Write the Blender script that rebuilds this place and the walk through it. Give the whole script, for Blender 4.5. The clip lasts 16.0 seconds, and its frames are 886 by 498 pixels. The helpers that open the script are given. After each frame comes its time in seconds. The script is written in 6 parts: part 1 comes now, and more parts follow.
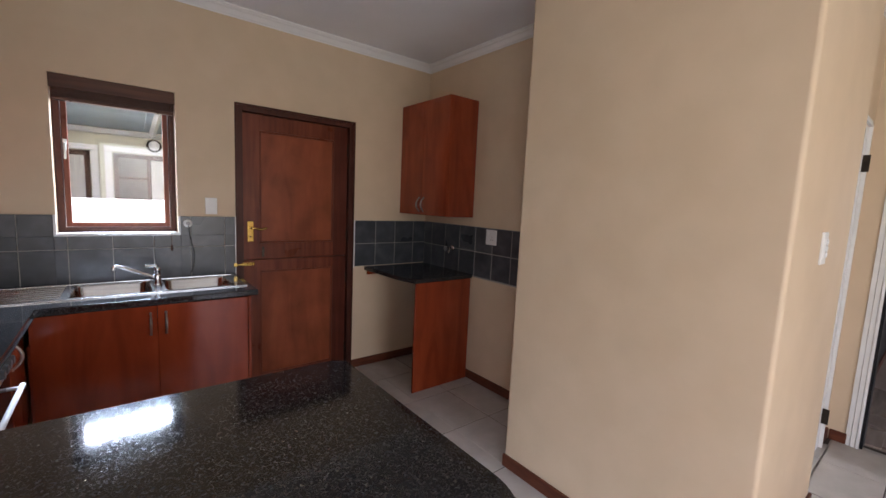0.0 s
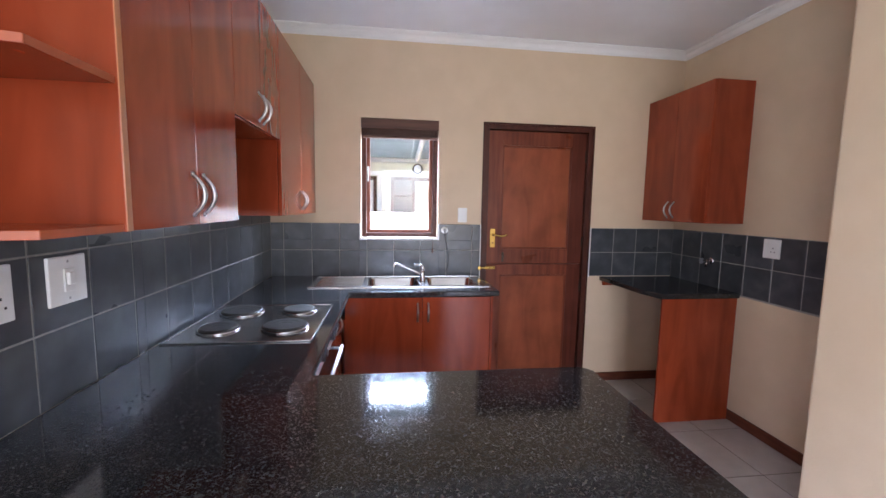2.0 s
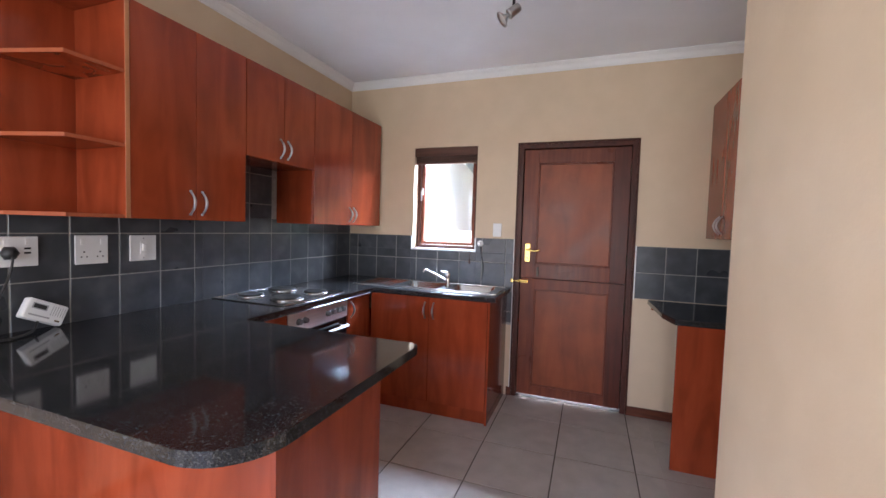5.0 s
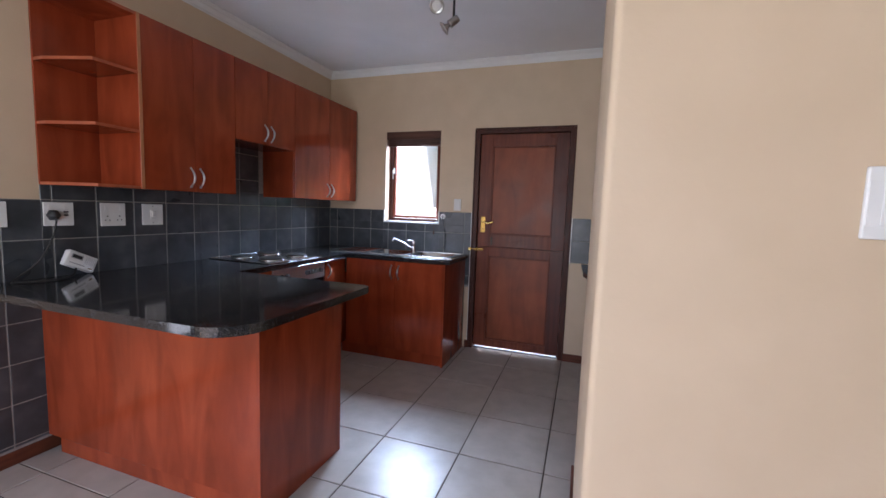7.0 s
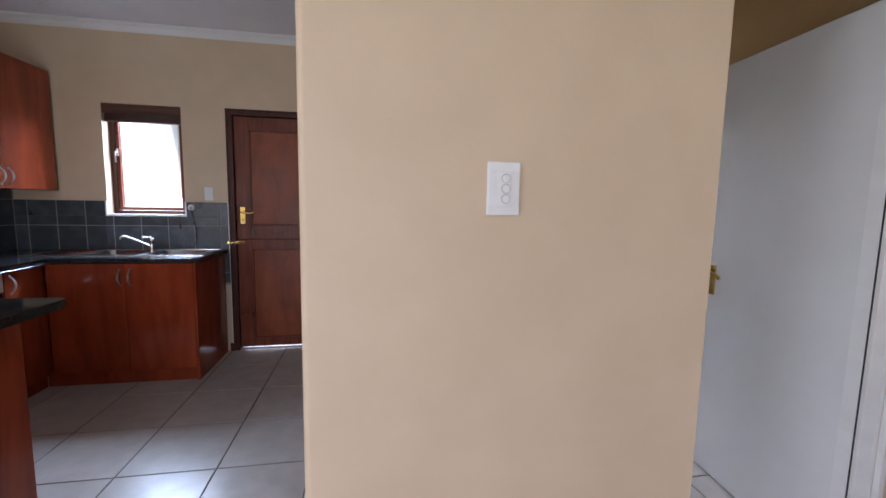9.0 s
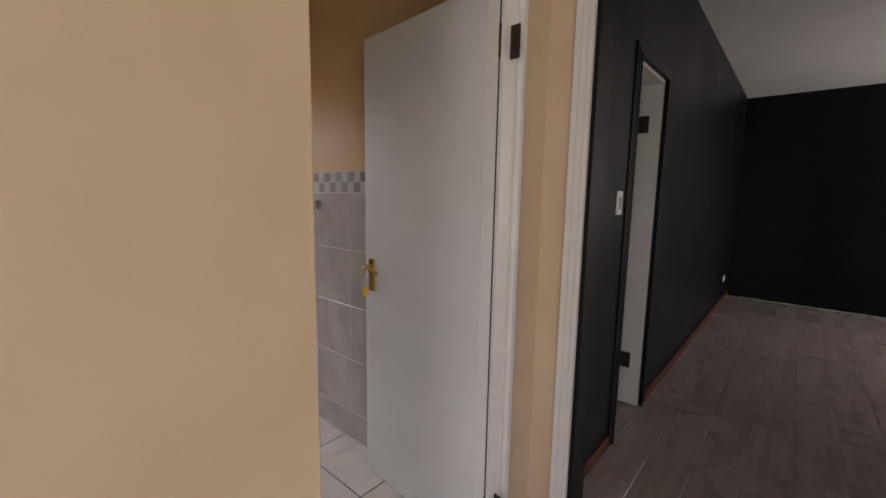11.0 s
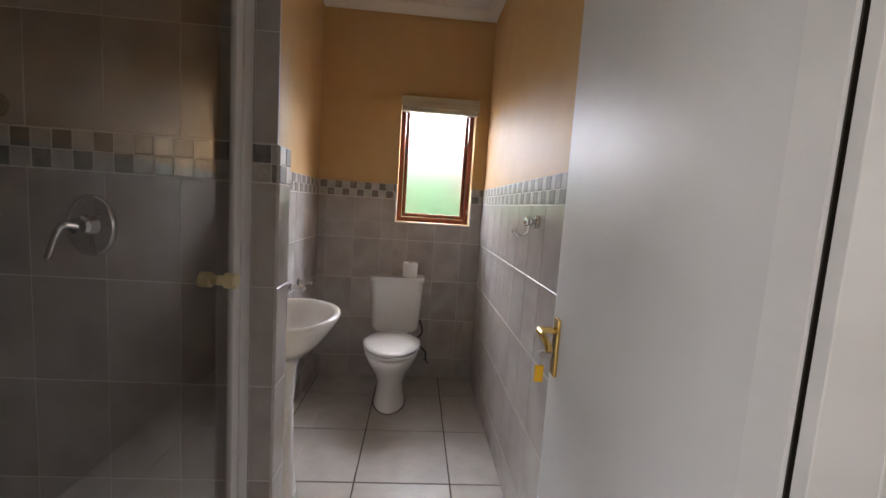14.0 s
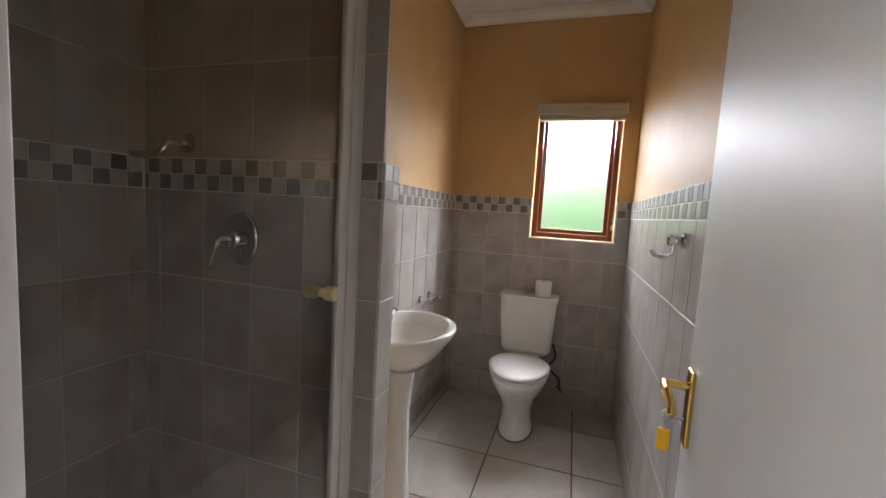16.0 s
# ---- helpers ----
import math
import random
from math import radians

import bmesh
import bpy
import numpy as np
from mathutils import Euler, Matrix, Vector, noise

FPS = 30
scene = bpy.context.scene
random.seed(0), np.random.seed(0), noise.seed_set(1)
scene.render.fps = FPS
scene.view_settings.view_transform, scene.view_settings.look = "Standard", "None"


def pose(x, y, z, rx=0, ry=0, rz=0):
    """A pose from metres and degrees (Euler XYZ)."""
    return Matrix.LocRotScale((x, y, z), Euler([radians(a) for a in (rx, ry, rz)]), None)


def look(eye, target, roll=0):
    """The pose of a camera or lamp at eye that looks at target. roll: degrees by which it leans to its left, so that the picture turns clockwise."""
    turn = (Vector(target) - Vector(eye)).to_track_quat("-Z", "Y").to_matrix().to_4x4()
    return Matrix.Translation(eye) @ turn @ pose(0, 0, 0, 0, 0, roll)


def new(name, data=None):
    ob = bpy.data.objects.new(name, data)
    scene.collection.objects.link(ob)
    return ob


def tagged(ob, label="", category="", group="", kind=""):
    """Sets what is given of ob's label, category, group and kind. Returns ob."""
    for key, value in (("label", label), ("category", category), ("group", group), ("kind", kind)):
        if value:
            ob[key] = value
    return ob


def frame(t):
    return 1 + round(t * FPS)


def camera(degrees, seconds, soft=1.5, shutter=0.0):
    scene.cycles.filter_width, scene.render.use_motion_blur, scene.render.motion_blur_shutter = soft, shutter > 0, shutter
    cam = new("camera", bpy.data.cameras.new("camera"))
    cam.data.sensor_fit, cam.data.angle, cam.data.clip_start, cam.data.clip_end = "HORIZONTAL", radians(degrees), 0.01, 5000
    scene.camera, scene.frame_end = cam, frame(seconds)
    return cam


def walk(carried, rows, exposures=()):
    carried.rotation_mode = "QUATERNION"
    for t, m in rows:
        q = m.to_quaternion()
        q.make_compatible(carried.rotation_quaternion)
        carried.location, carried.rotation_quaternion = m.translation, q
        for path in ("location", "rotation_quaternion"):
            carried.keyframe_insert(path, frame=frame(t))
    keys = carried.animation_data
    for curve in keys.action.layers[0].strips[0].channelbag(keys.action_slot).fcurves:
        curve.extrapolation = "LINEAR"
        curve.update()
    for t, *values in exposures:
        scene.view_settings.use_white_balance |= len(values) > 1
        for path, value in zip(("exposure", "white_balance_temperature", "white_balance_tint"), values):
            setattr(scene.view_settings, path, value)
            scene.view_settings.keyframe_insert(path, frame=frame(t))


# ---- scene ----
cam = camera(94.9, 16.0)
PATH = [
    (0, (0.162, -0.034, 1.486), (1.402, 1.52, 1.258), 2.6),
    (0.5, (0.133, -0.01, 1.488), (1.11, 1.72, 1.26), 2.4),
    (1, (0.098, -0.006, 1.467), (0.823, 1.845, 1.249), 1.9),
    (1.5, (0.059, -0.001, 1.465), (0.545, 1.927, 1.251), 1.4),
    (2, (0.089, -0.002, 1.458), (0.35, 1.97, 1.248), 1.0),
    (2.5, (0.24, 0.051, 1.436), (0.263, 2.044, 1.269), 1.0),
    (3, (0.513, 0.125, 1.454), (0.341, 2.111, 1.303), 1.2),
    (3.2, (0.585, 0.133, 1.455), (0.353, 2.114, 1.307), 1.5),
    (5.3, (1.512, -0.314, 1.378), (0.806, 1.555, 1.279), 1.7),
    (5.5, (1.578, -0.355, 1.372), (0.865, 1.511, 1.265), 1.7),
    (6, (1.675, -0.423, 1.359), (0.953, 1.438, 1.226), 1.7),
    (6.5, (1.758, -0.555, 1.338), (1.053, 1.31, 1.172), 1.8),
    (7, (1.815, -0.642, 1.336), (1.17, 1.241, 1.145), 2.0),
    (7.5, (1.869, -0.681, 1.336), (1.345, 1.238, 1.133), 1.9),
    (8, (1.922, -0.696, 1.332), (1.609, 1.268, 1.122), 1.8),
    (8.5, (1.959, -0.688, 1.332), (1.936, 1.301, 1.121), 1.5),
    (9, (2.005, -0.66, 1.334), (2.357, 1.296, 1.117), 1.0),
    (9.5, (2.089, -0.658, 1.342), (2.884, 1.163, 1.114), 0.5),
    (9.7, (2.125, -0.645, 1.342), (3.117, 1.082, 1.128), 0.4),
    (10.7, (2.41, -0.44, 1.352), (3.95, 0.83, 1.09), 0.7),
    (11.8, (2.805, -0.166, 1.363), (4.025, 1.391, 1.062), 1.2),
    (12, (2.873, -0.114, 1.369), (4.019, 1.495, 1.059), 0.5),
    (12.5, (2.982, -0.055, 1.361), (3.923, 1.687, 1.074), 1.8),
    (13, (3.131, -0.023, 1.344), (3.819, 1.837, 1.088), 2.9),
    (13.5, (3.24, 0.005, 1.34), (3.65, 1.948, 1.106), 3.5),
    (14, (3.309, 0.085, 1.324), (3.447, 2.07, 1.117), 3.8),
    (14.5, (3.381, 0.196, 1.334), (3.293, 2.185, 1.142), 3.9),
    (15, (3.416, 0.236, 1.333), (3.108, 2.203, 1.147), 3.7),
    (15.5, (3.446, 0.225, 1.335), (2.964, 2.157, 1.148), 3.5),
    (16, (3.442, 0.204, 1.336), (2.842, 2.103, 1.152), 3.4),
]
LIGHT = [(0, 1.9, 6900, 24), (1, 2.25, 6300, 25), (2, 2.75, 6300, 25), (3, 3.0, 6500, 23), (6, 2.3, 6300, 24), (7, 1.95, 6200, 24), (8, 1.7, 6200, 22), (9.7, 1.63, 6300, 25), (12, 1.22, 8100, 26), (12.5, 1.36, 7500, 26), (13.2, 1.60, 7000, 23), (15, 1.67, 7000, 21), (15.5, 1.58, 7000, 20), (16, 1.75, 7000, 20)]
walk(cam, [(t, look(eye, target, roll)) for t, eye, target, roll in PATH], LIGHT)

# ---- daylight ----
world = bpy.data.worlds.new("sky")
scene.world = world
world.use_nodes = True
wn = world.node_tree.nodes
sky = wn.new("ShaderNodeTexSky")
sky.sky_type = "NISHITA"
sky.sun_disc = False
sky.sun_elevation = radians(58)
sky.sun_rotation = radians(134)
wn["Background"].inputs["Strength"].default_value = 0.15
world.node_tree.links.new(sky.outputs["Color"], wn["Background"].inputs["Color"])

sun = new("sun", bpy.data.lights.new("sun", "SUN"))
sun.data.energy = 5.0
sun.data.angle = radians(0.5)
sun.data.color = (1.0, 0.95, 0.88)
sun.matrix_world = look((4.4, -4.2, 8.5), (0, 0, 0))


XW = -0.79                               # west wall


def window_light(name, m, w, h, watts, colour):
    ob = new(name, bpy.data.lights.new(name, "AREA"))
    ob.data.shape = "RECTANGLE"
    ob.data.size, ob.data.size_y = w, h
    ob.data.energy = watts
    ob.data.color = colour
    ob.matrix_world = m
    return ob


# lamp in the unseen south glazing, placed to brighten the rooms
window_light("daylight_living", look((0.90, -3.33, 1.25), (0.6, 0, 1.35)), 2.0, 2.1, 13, (0.88, 0.94, 1.0))
# fill lamp in a made-up west opening, no window known there
window_light("daylight_terrace", look((XW - 0.13, -1.32, 1.25), (XW + 2, -1.0, 1.15)), 1.35, 1.85, 10, (0.86, 0.93, 1.0))
window_light("daylight_kitchen", look((0.168, 4.55, 2.95), (0.168, 3.2, 1.6)), 2.0, 0.9, 200, (0.60, 0.80, 1.0))
window_light("daylight_bath", look((3.85, 4.50, 2.62), (3.40, 3.2, 1.62)), 3.2, 1.2, 210, (0.80, 0.91, 1.0))
window_light("daylight_bedroom", look((8.2, -3.33, 1.5), (7.6, 0, 1.2)), 2.4, 1.5, 13, (0.88, 0.94, 1.0))

# ---- materials ----


def ramp_of(n, stops):
    r = n.new("ShaderNodeValToRGB")
    while len(r.color_ramp.elements) < len(stops):
        r.color_ramp.elements.new(0.5)
    for e, (p, c) in zip(r.color_ramp.elements, stops):
        e.position, e.color = p, (*c, 1.0)
    return r


def surface(name, stops, scale=(8, 8, 8), rough=(0.4, 0.5), metal=0.0, bump=0.0, bump_scale=60.0, vary=0.0, detail=4.0,
            big=0.0, big_scale=1.3, coat=0.0, spec=0.5, distort=0.0):
    """A surface with two scales of variation: stops colour the fine noise, big darkens and lightens it broadly."""
    m = bpy.data.materials.new(name)
    m.use_nodes = True
    nt = m.node_tree
    n, link = nt.nodes, nt.links.new
    p = n["Principled BSDF"]
    tc = n.new("ShaderNodeTexCoord")
    mp = n.new("ShaderNodeMapping")
    mp.inputs["Scale"].default_value = scale
    info = n.new("ShaderNodeObjectInfo")
    shift = n.new("ShaderNodeVectorMath")
    shift.operation = "MULTIPLY_ADD"
    link(info.outputs["Random"], shift.inputs[0])
    shift.inputs[1].default_value = (7.3, 5.1, 3.7)
    link(tc.outputs["Object"], shift.inputs[2])
    link(shift.outputs[0], mp.inputs["Vector"])
    no = n.new("ShaderNodeTexNoise")
    no.inputs["Scale"].default_value = 1.0
    no.inputs["Detail"].default_value = detail
    no.inputs["Distortion"].default_value = distort
    link(mp.outputs[0], no.inputs["Vector"])
    ra = ramp_of(n, stops)
    link(no.outputs["Fac"], ra.inputs["Fac"])
    colour = ra.outputs["Color"]
    n2 = n.new("ShaderNodeTexNoise")
    n2.inputs["Scale"].default_value = big_scale
    n2.inputs["Detail"].default_value = 3.0
    link(shift.outputs[0], n2.inputs["Vector"])
    if big or vary:
        hs = n.new("ShaderNodeHueSaturation")
        ma = n.new("ShaderNodeMapRange")
        ma.inputs["From Min"].default_value, ma.inputs["From Max"].default_value = 0.3, 0.7
        ma.inputs["To Min"].default_value, ma.inputs["To Max"].default_value = 1 - big, 1 + big
        link(n2.outputs["Fac"], ma.inputs["Value"])
        mv = n.new("ShaderNodeMapRange")
        mv.inputs["To Min"].default_value, mv.inputs["To Max"].default_value = 1 - vary, 1 + vary
        link(info.outputs["Random"], mv.inputs["Value"])
        mu = n.new("ShaderNodeMath")
        mu.operation = "MULTIPLY"
        link(ma.outputs[0], mu.inputs[0])
        link(mv.outputs[0], mu.inputs[1])
        link(mu.outputs[0], hs.inputs["Value"])
        link(colour, hs.inputs["Color"])
        colour = hs.outputs["Color"]
    link(colour, p.inputs["Base Color"])
    mr = n.new("ShaderNodeMapRange")
    mr.inputs["To Min"].default_value, mr.inputs["To Max"].default_value = rough
    mr.inputs["From Min"].default_value, mr.inputs["From Max"].default_value = 0.3, 0.7
    link(n2.outputs["Fac"], mr.inputs["Value"])
    link(mr.outputs[0], p.inputs["Roughness"])
    p.inputs["Metallic"].default_value = metal
    p.inputs["Coat Weight"].default_value = coat
    p.inputs["Specular IOR Level"].default_value = spec
    if bump:
        n3 = n.new("ShaderNodeTexNoise")
        n3.inputs["Scale"].default_value = bump_scale
        n3.inputs["Detail"].default_value = 3.0
        link(shift.outputs[0], n3.inputs["Vector"])
        bu = n.new("ShaderNodeBump")
        bu.inputs["Strength"].default_value = bump
        bu.inputs["Distance"].default_value = 0.004
        link(n3.outputs["Fac"], bu.inputs["Height"])
        link(bu.outputs[0], p.inputs["Normal"])
    return m


def granite(name):
    """Polished black stone: crowded grains of near-black, grey and a few pale or brownish flecks."""
    m = bpy.data.materials.new(name)
    m.use_nodes = True
    n, link = m.node_tree.nodes, m.node_tree.links.new
    p = n["Principled BSDF"]
    tc = n.new("ShaderNodeTexCoord")
    warp = n.new("ShaderNodeTexNoise")
    warp.inputs["Scale"].default_value = 90.0
    add = n.new("ShaderNodeVectorMath")
    add.operation = "MULTIPLY_ADD"
    add.inputs[1].default_value = (0.010, 0.010, 0.010)
    link(tc.outputs["Object"], warp.inputs["Vector"])
    link(warp.outputs["Color"], add.inputs[0])
    link(tc.outputs["Object"], add.inputs[2])
    layers = []
    for scale, stops in ((250.0, [(0.60, (0.009, 0.010, 0.012)), (0.78, (0.018, 0.019, 0.022)), (0.90, (0.036, 0.037, 0.040)), (0.98, (0.064, 0.063, 0.062))]),
                         (480.0, [(0.55, (0.008, 0.009, 0.011)), (0.84, (0.020, 0.020, 0.022)), (0.96, (0.055, 0.050, 0.046))])):
        v = n.new("ShaderNodeTexVoronoi")
        v.inputs["Scale"].default_value = scale
        link(add.outputs[0], v.inputs["Vector"])
        sep = n.new("ShaderNodeSeparateColor")
        link(v.outputs["Color"], sep.inputs["Color"])
        ra = ramp_of(n, stops)
        link(sep.outputs[0], ra.inputs["Fac"])
        layers.append(ra.outputs["Color"])
    mix = n.new("ShaderNodeMix")
    mix.data_type = "RGBA"
    mix.blend_type = "LIGHTEN"
    mix.inputs["Factor"].default_value = 1.0
    link(layers[0], mix.inputs["A"])
    link(layers[1], mix.inputs["B"])
    link(mix.outputs["Result"], p.inputs["Base Color"])
    smear = n.new("ShaderNodeTexNoise")
    smear.inputs["Scale"].default_value = 5.0
    smear.inputs["Detail"].default_value = 5.0
    link(tc.outputs["Object"], smear.inputs["Vector"])
    mr = n.new("ShaderNodeMapRange")
    mr.inputs["From Min"].default_value, mr.inputs["From Max"].default_value = 0.3, 0.7
    mr.inputs["To Min"].default_value, mr.inputs["To Max"].default_value = 0.060, 0.105
    link(smear.outputs["Fac"], mr.inputs["Value"])
    link(mr.outputs[0], p.inputs["Roughness"])
    return m


PAINT = surface("beige_wall_paint", [(0.35, (0.610, 0.470, 0.325)), (0.65, (0.645, 0.500, 0.350))], (5, 5, 5), (0.52, 0.62), bump=0.12, bump_scale=70, big=0.03, big_scale=0.9)
OCHRE = surface("ochre_wall_paint", [(0.35, (0.600, 0.385, 0.180)), (0.65, (0.635, 0.415, 0.200))], (5, 5, 5), (0.54, 0.62), bump=0.12, bump_scale=70, big=0.03, big_scale=0.9, spec=0.17)
CORNICE = surface("white_cornice_paint", [(0.35, (0.80, 0.80, 0.80)), (0.65, (0.84, 0.84, 0.835))], (3, 3, 3), (0.5, 0.65), big=0.02)
CEILING = surface("white_ceiling_paint", [(0.35, (0.79, 0.80, 0.825)), (0.65, (0.82, 0.83, 0.855))], (3, 3, 3), (0.7, 0.85), bump=0.06, big=0.03)
WHITE_TRIM = surface("white_gloss_trim_paint", [(0.35, (0.72, 0.71, 0.69)), (0.65, (0.77, 0.76, 0.74))], (4, 4, 14), (0.3, 0.42), bump=0.05, big=0.03)
WHITE_DOOR = surface("white_enamel_door_paint", [(0.35, (0.68, 0.675, 0.665)), (0.65, (0.71, 0.705, 0.695))], (4, 4, 4), (0.38, 0.44), bump=0.10, bump_scale=55, big=0.02, spec=0.24)
CHERRY = surface("cherry_laminate", [(0.34, (0.222, 0.036, 0.0130)), (0.5, (0.270, 0.046, 0.0165)), (0.66, (0.318, 0.057, 0.0205))], (8, 8, 1.6), (0.12, 0.14), detail=4, big=0.10, big_scale=4, vary=0.03, distort=0.9, spec=0.40)
CHERRY_EDGE = surface("light_cherry_edging", [(0.3, (0.40, 0.15, 0.06)), (0.7, (0.48, 0.20, 0.09))], (20, 20, 3), (0.35, 0.45))
SHELF_EDGE = surface("orange_cherry_edging", [(0.3, (0.33, 0.075, 0.028)), (0.7, (0.39, 0.095, 0.036))], (20, 20, 3), (0.3, 0.4))
MERANTI = surface("stained_meranti_wood", [(0.28, (0.110, 0.026, 0.014)), (0.5, (0.160, 0.040, 0.020)), (0.72, (0.205, 0.054, 0.027))], (36, 36, 2.2), (0.26, 0.42), detail=6, big=0.18, big_scale=4, bump=0.10, bump_scale=30, spec=0.22)
MERANTI_PANEL = surface("meranti_plywood_panel", [(0.28, (0.190, 0.046, 0.020)), (0.5, (0.245, 0.062, 0.027)), (0.72, (0.290, 0.080, 0.034))], (9, 9, 2.0), (0.28, 0.42), detail=5, big=0.22, big_scale=4, distort=0.8, bump=0.08, spec=0.22)
MERANTI_DARK = surface("dark_meranti_stile", [(0.28, (0.075, 0.019, 0.012)), (0.72, (0.120, 0.030, 0.017))], (40, 40, 2.2), (0.28, 0.42), detail=6, big=0.15, big_scale=4, bump=0.10, bump_scale=30, spec=0.22)
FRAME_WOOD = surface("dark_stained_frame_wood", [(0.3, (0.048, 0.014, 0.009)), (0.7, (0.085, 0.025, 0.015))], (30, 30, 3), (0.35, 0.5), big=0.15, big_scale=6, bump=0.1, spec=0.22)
BLIND_WOOD = surface("brown_blind_slats", [(0.3, (0.070, 0.032, 0.024)), (0.7, (0.125, 0.060, 0.042))], (3, 40, 40), (0.4, 0.5), big=0.1, spec=0.22)
SKIRT = surface("brown_skirting_wood", [(0.3, (0.085, 0.026, 0.015)), (0.7, (0.150, 0.046, 0.024))], (5, 5, 40), (0.35, 0.5), big=0.2, big_scale=5, spec=0.22)
GRANITE = granite("speckled_black_worktop")
SLATE = surface("slate_look_wall_tile", [(0.3, (0.034, 0.039, 0.045)), (0.52, (0.050, 0.056, 0.064)), (0.72, (0.076, 0.083, 0.093))], (9, 9, 9), (0.27, 0.29), detail=2.5, vary=0.14, big=0.10, big_scale=3, bump=0.06, bump_scale=40)
GROUT_GREY = surface("grey_grout", [(0.3, (0.25, 0.24, 0.225)), (0.7, (0.33, 0.315, 0.295))], (40, 40, 40), (0.8, 0.9), bump=0.2, bump_scale=200)
FLOOR_TILE = surface("beige_ceramic_floor_tile", [(0.3, (0.385, 0.352, 0.318)), (0.7, (0.455, 0.420, 0.384))], (9, 9, 9), (0.28, 0.29), detail=3, vary=0.035, big=0.025, big_scale=3, spec=0.22)
GROUT_DARK = surface("dark_floor_grout", [(0.3, (0.045, 0.035, 0.030)), (0.7, (0.085, 0.068, 0.058))], (30, 30, 30), (0.8, 0.95), bump=0.2, bump_scale=200)
BATH_TILE = surface("grey_beige_bath_tile", [(0.32, (0.360, 0.328, 0.305)), (0.52, (0.425, 0.392, 0.370)), (0.70, (0.475, 0.445, 0.425))], (6, 6, 6), (0.27, 0.27), detail=6, vary=0.05, big=0.0, big_scale=3)
GROUT_WHITE = surface("white_tile_grout", [(0.3, (0.55, 0.53, 0.51)), (0.7, (0.66, 0.64, 0.62))], (40, 40, 40), (0.75, 0.9), bump=0.15, bump_scale=200)
MOSAIC_DARK = surface("grey_mosaic_chip", [(0.3, (0.135, 0.126, 0.114)), (0.7, (0.230, 0.218, 0.200))], (25, 25, 25), (0.3, 0.45), vary=0.2, bump=0.3, bump_scale=60)
MOSAIC_LIGHT = surface("pale_mosaic_chip", [(0.3, (0.37, 0.35, 0.32)), (0.7, (0.50, 0.475, 0.44))], (25, 25, 25), (0.3, 0.45), vary=0.08, bump=0.3, bump_scale=60)
STEEL = surface("brushed_stainless_steel", [(0.3, (0.50, 0.50, 0.50)), (0.7, (0.62, 0.62, 0.61))], (6, 90, 90), (0.12, 0.20), metal=1.0, bump=0.02, bump_scale=150)
BRUSHED = surface("matt_brushed_steel", [(0.3, (0.58, 0.58, 0.59)), (0.7, (0.66, 0.66, 0.67))], (90, 6, 90), (0.40, 0.46), metal=0.85, bump=0.02, bump_scale=150)
CHROME = surface("chrome", [(0.3, (0.62, 0.62, 0.63)), (0.7, (0.68, 0.68, 0.69))], (10, 10, 10), (0.06, 0.12), metal=1.0)
SATIN = surface("satin_nickel", [(0.3, (0.45, 0.44, 0.43)), (0.7, (0.55, 0.54, 0.52))], (30, 30, 30), (0.28, 0.36), metal=1.0)
BRASS = surface("polished_brass", [(0.3, (0.62, 0.42, 0.12)), (0.7, (0.72, 0.50, 0.17))], (20, 20, 20), (0.14, 0.24), metal=1.0)
HOTPLATE = surface("black_cast_iron_hotplate", [(0.3, (0.018, 0.017, 0.016)), (0.7, (0.035, 0.032, 0.030))], (30, 30, 30), (0.36, 0.5), metal=0.0, bump=0.1, bump_scale=120, spec=0.35)
PLASTIC = surface("white_plastic", [(0.3, (0.72, 0.72, 0.71)), (0.7, (0.78, 0.78, 0.77))], (10, 10, 10), (0.3, 0.4))
PLASTIC_GREY = surface("grey_plastic", [(0.3, (0.30, 0.30, 0.30)), (0.7, (0.38, 0.38, 0.38))], (10, 10, 10), (0.35, 0.45))
KNOB_GREY = surface("dark_grey_knob_plastic", [(0.3, (0.07, 0.07, 0.072)), (0.7, (0.11, 0.11, 0.112))], (10, 10, 10), (0.25, 0.35))
BLACK_PLASTIC = surface("black_plastic", [(0.3, (0.012, 0.012, 0.012)), (0.7, (0.022, 0.022, 0.022))], (20, 20, 20), (0.35, 0.5))
DARK_GLASS = surface("black_oven_glass", [(0.3, (0.006, 0.006, 0.007)), (0.7, (0.010, 0.010, 0.010))], (5, 5, 5), (0.05, 0.08))
CERAMIC = surface("white_glazed_ceramic", [(0.3, (0.74, 0.73, 0.71)), (0.7, (0.79, 0.78, 0.76))], (4, 4, 4), (0.07, 0.12), coat=0.3)
PAPER = surface("white_toilet_paper", [(0.3, (0.74, 0.73, 0.71)), (0.7, (0.82, 0.81, 0.79))], (60, 60, 60), (0.85, 0.95), bump=0.2, bump_scale=120)
CARD = surface("brown_card_core", [(0.3, (0.25, 0.17, 0.10)), (0.7, (0.32, 0.22, 0.14))], (20, 20, 20), (0.85, 0.9))
YELLOW = surface("yellow_plastic_tag", [(0.3, (0.78, 0.38, 0.01)), (0.7, (0.84, 0.46, 0.02))], (10, 10, 10), (0.25, 0.35))
CREAM_KNOB = surface("cream_plastic_knob", [(0.3, (0.66, 0.56, 0.33)), (0.7, (0.72, 0.62, 0.38))], (10, 10, 10), (0.3, 0.4))
CREAM_BLIND = surface("cream_blind_slats", [(0.3, (0.44, 0.40, 0.31)), (0.7, (0.52, 0.48, 0.38))], (3, 40, 40), (0.45, 0.55))
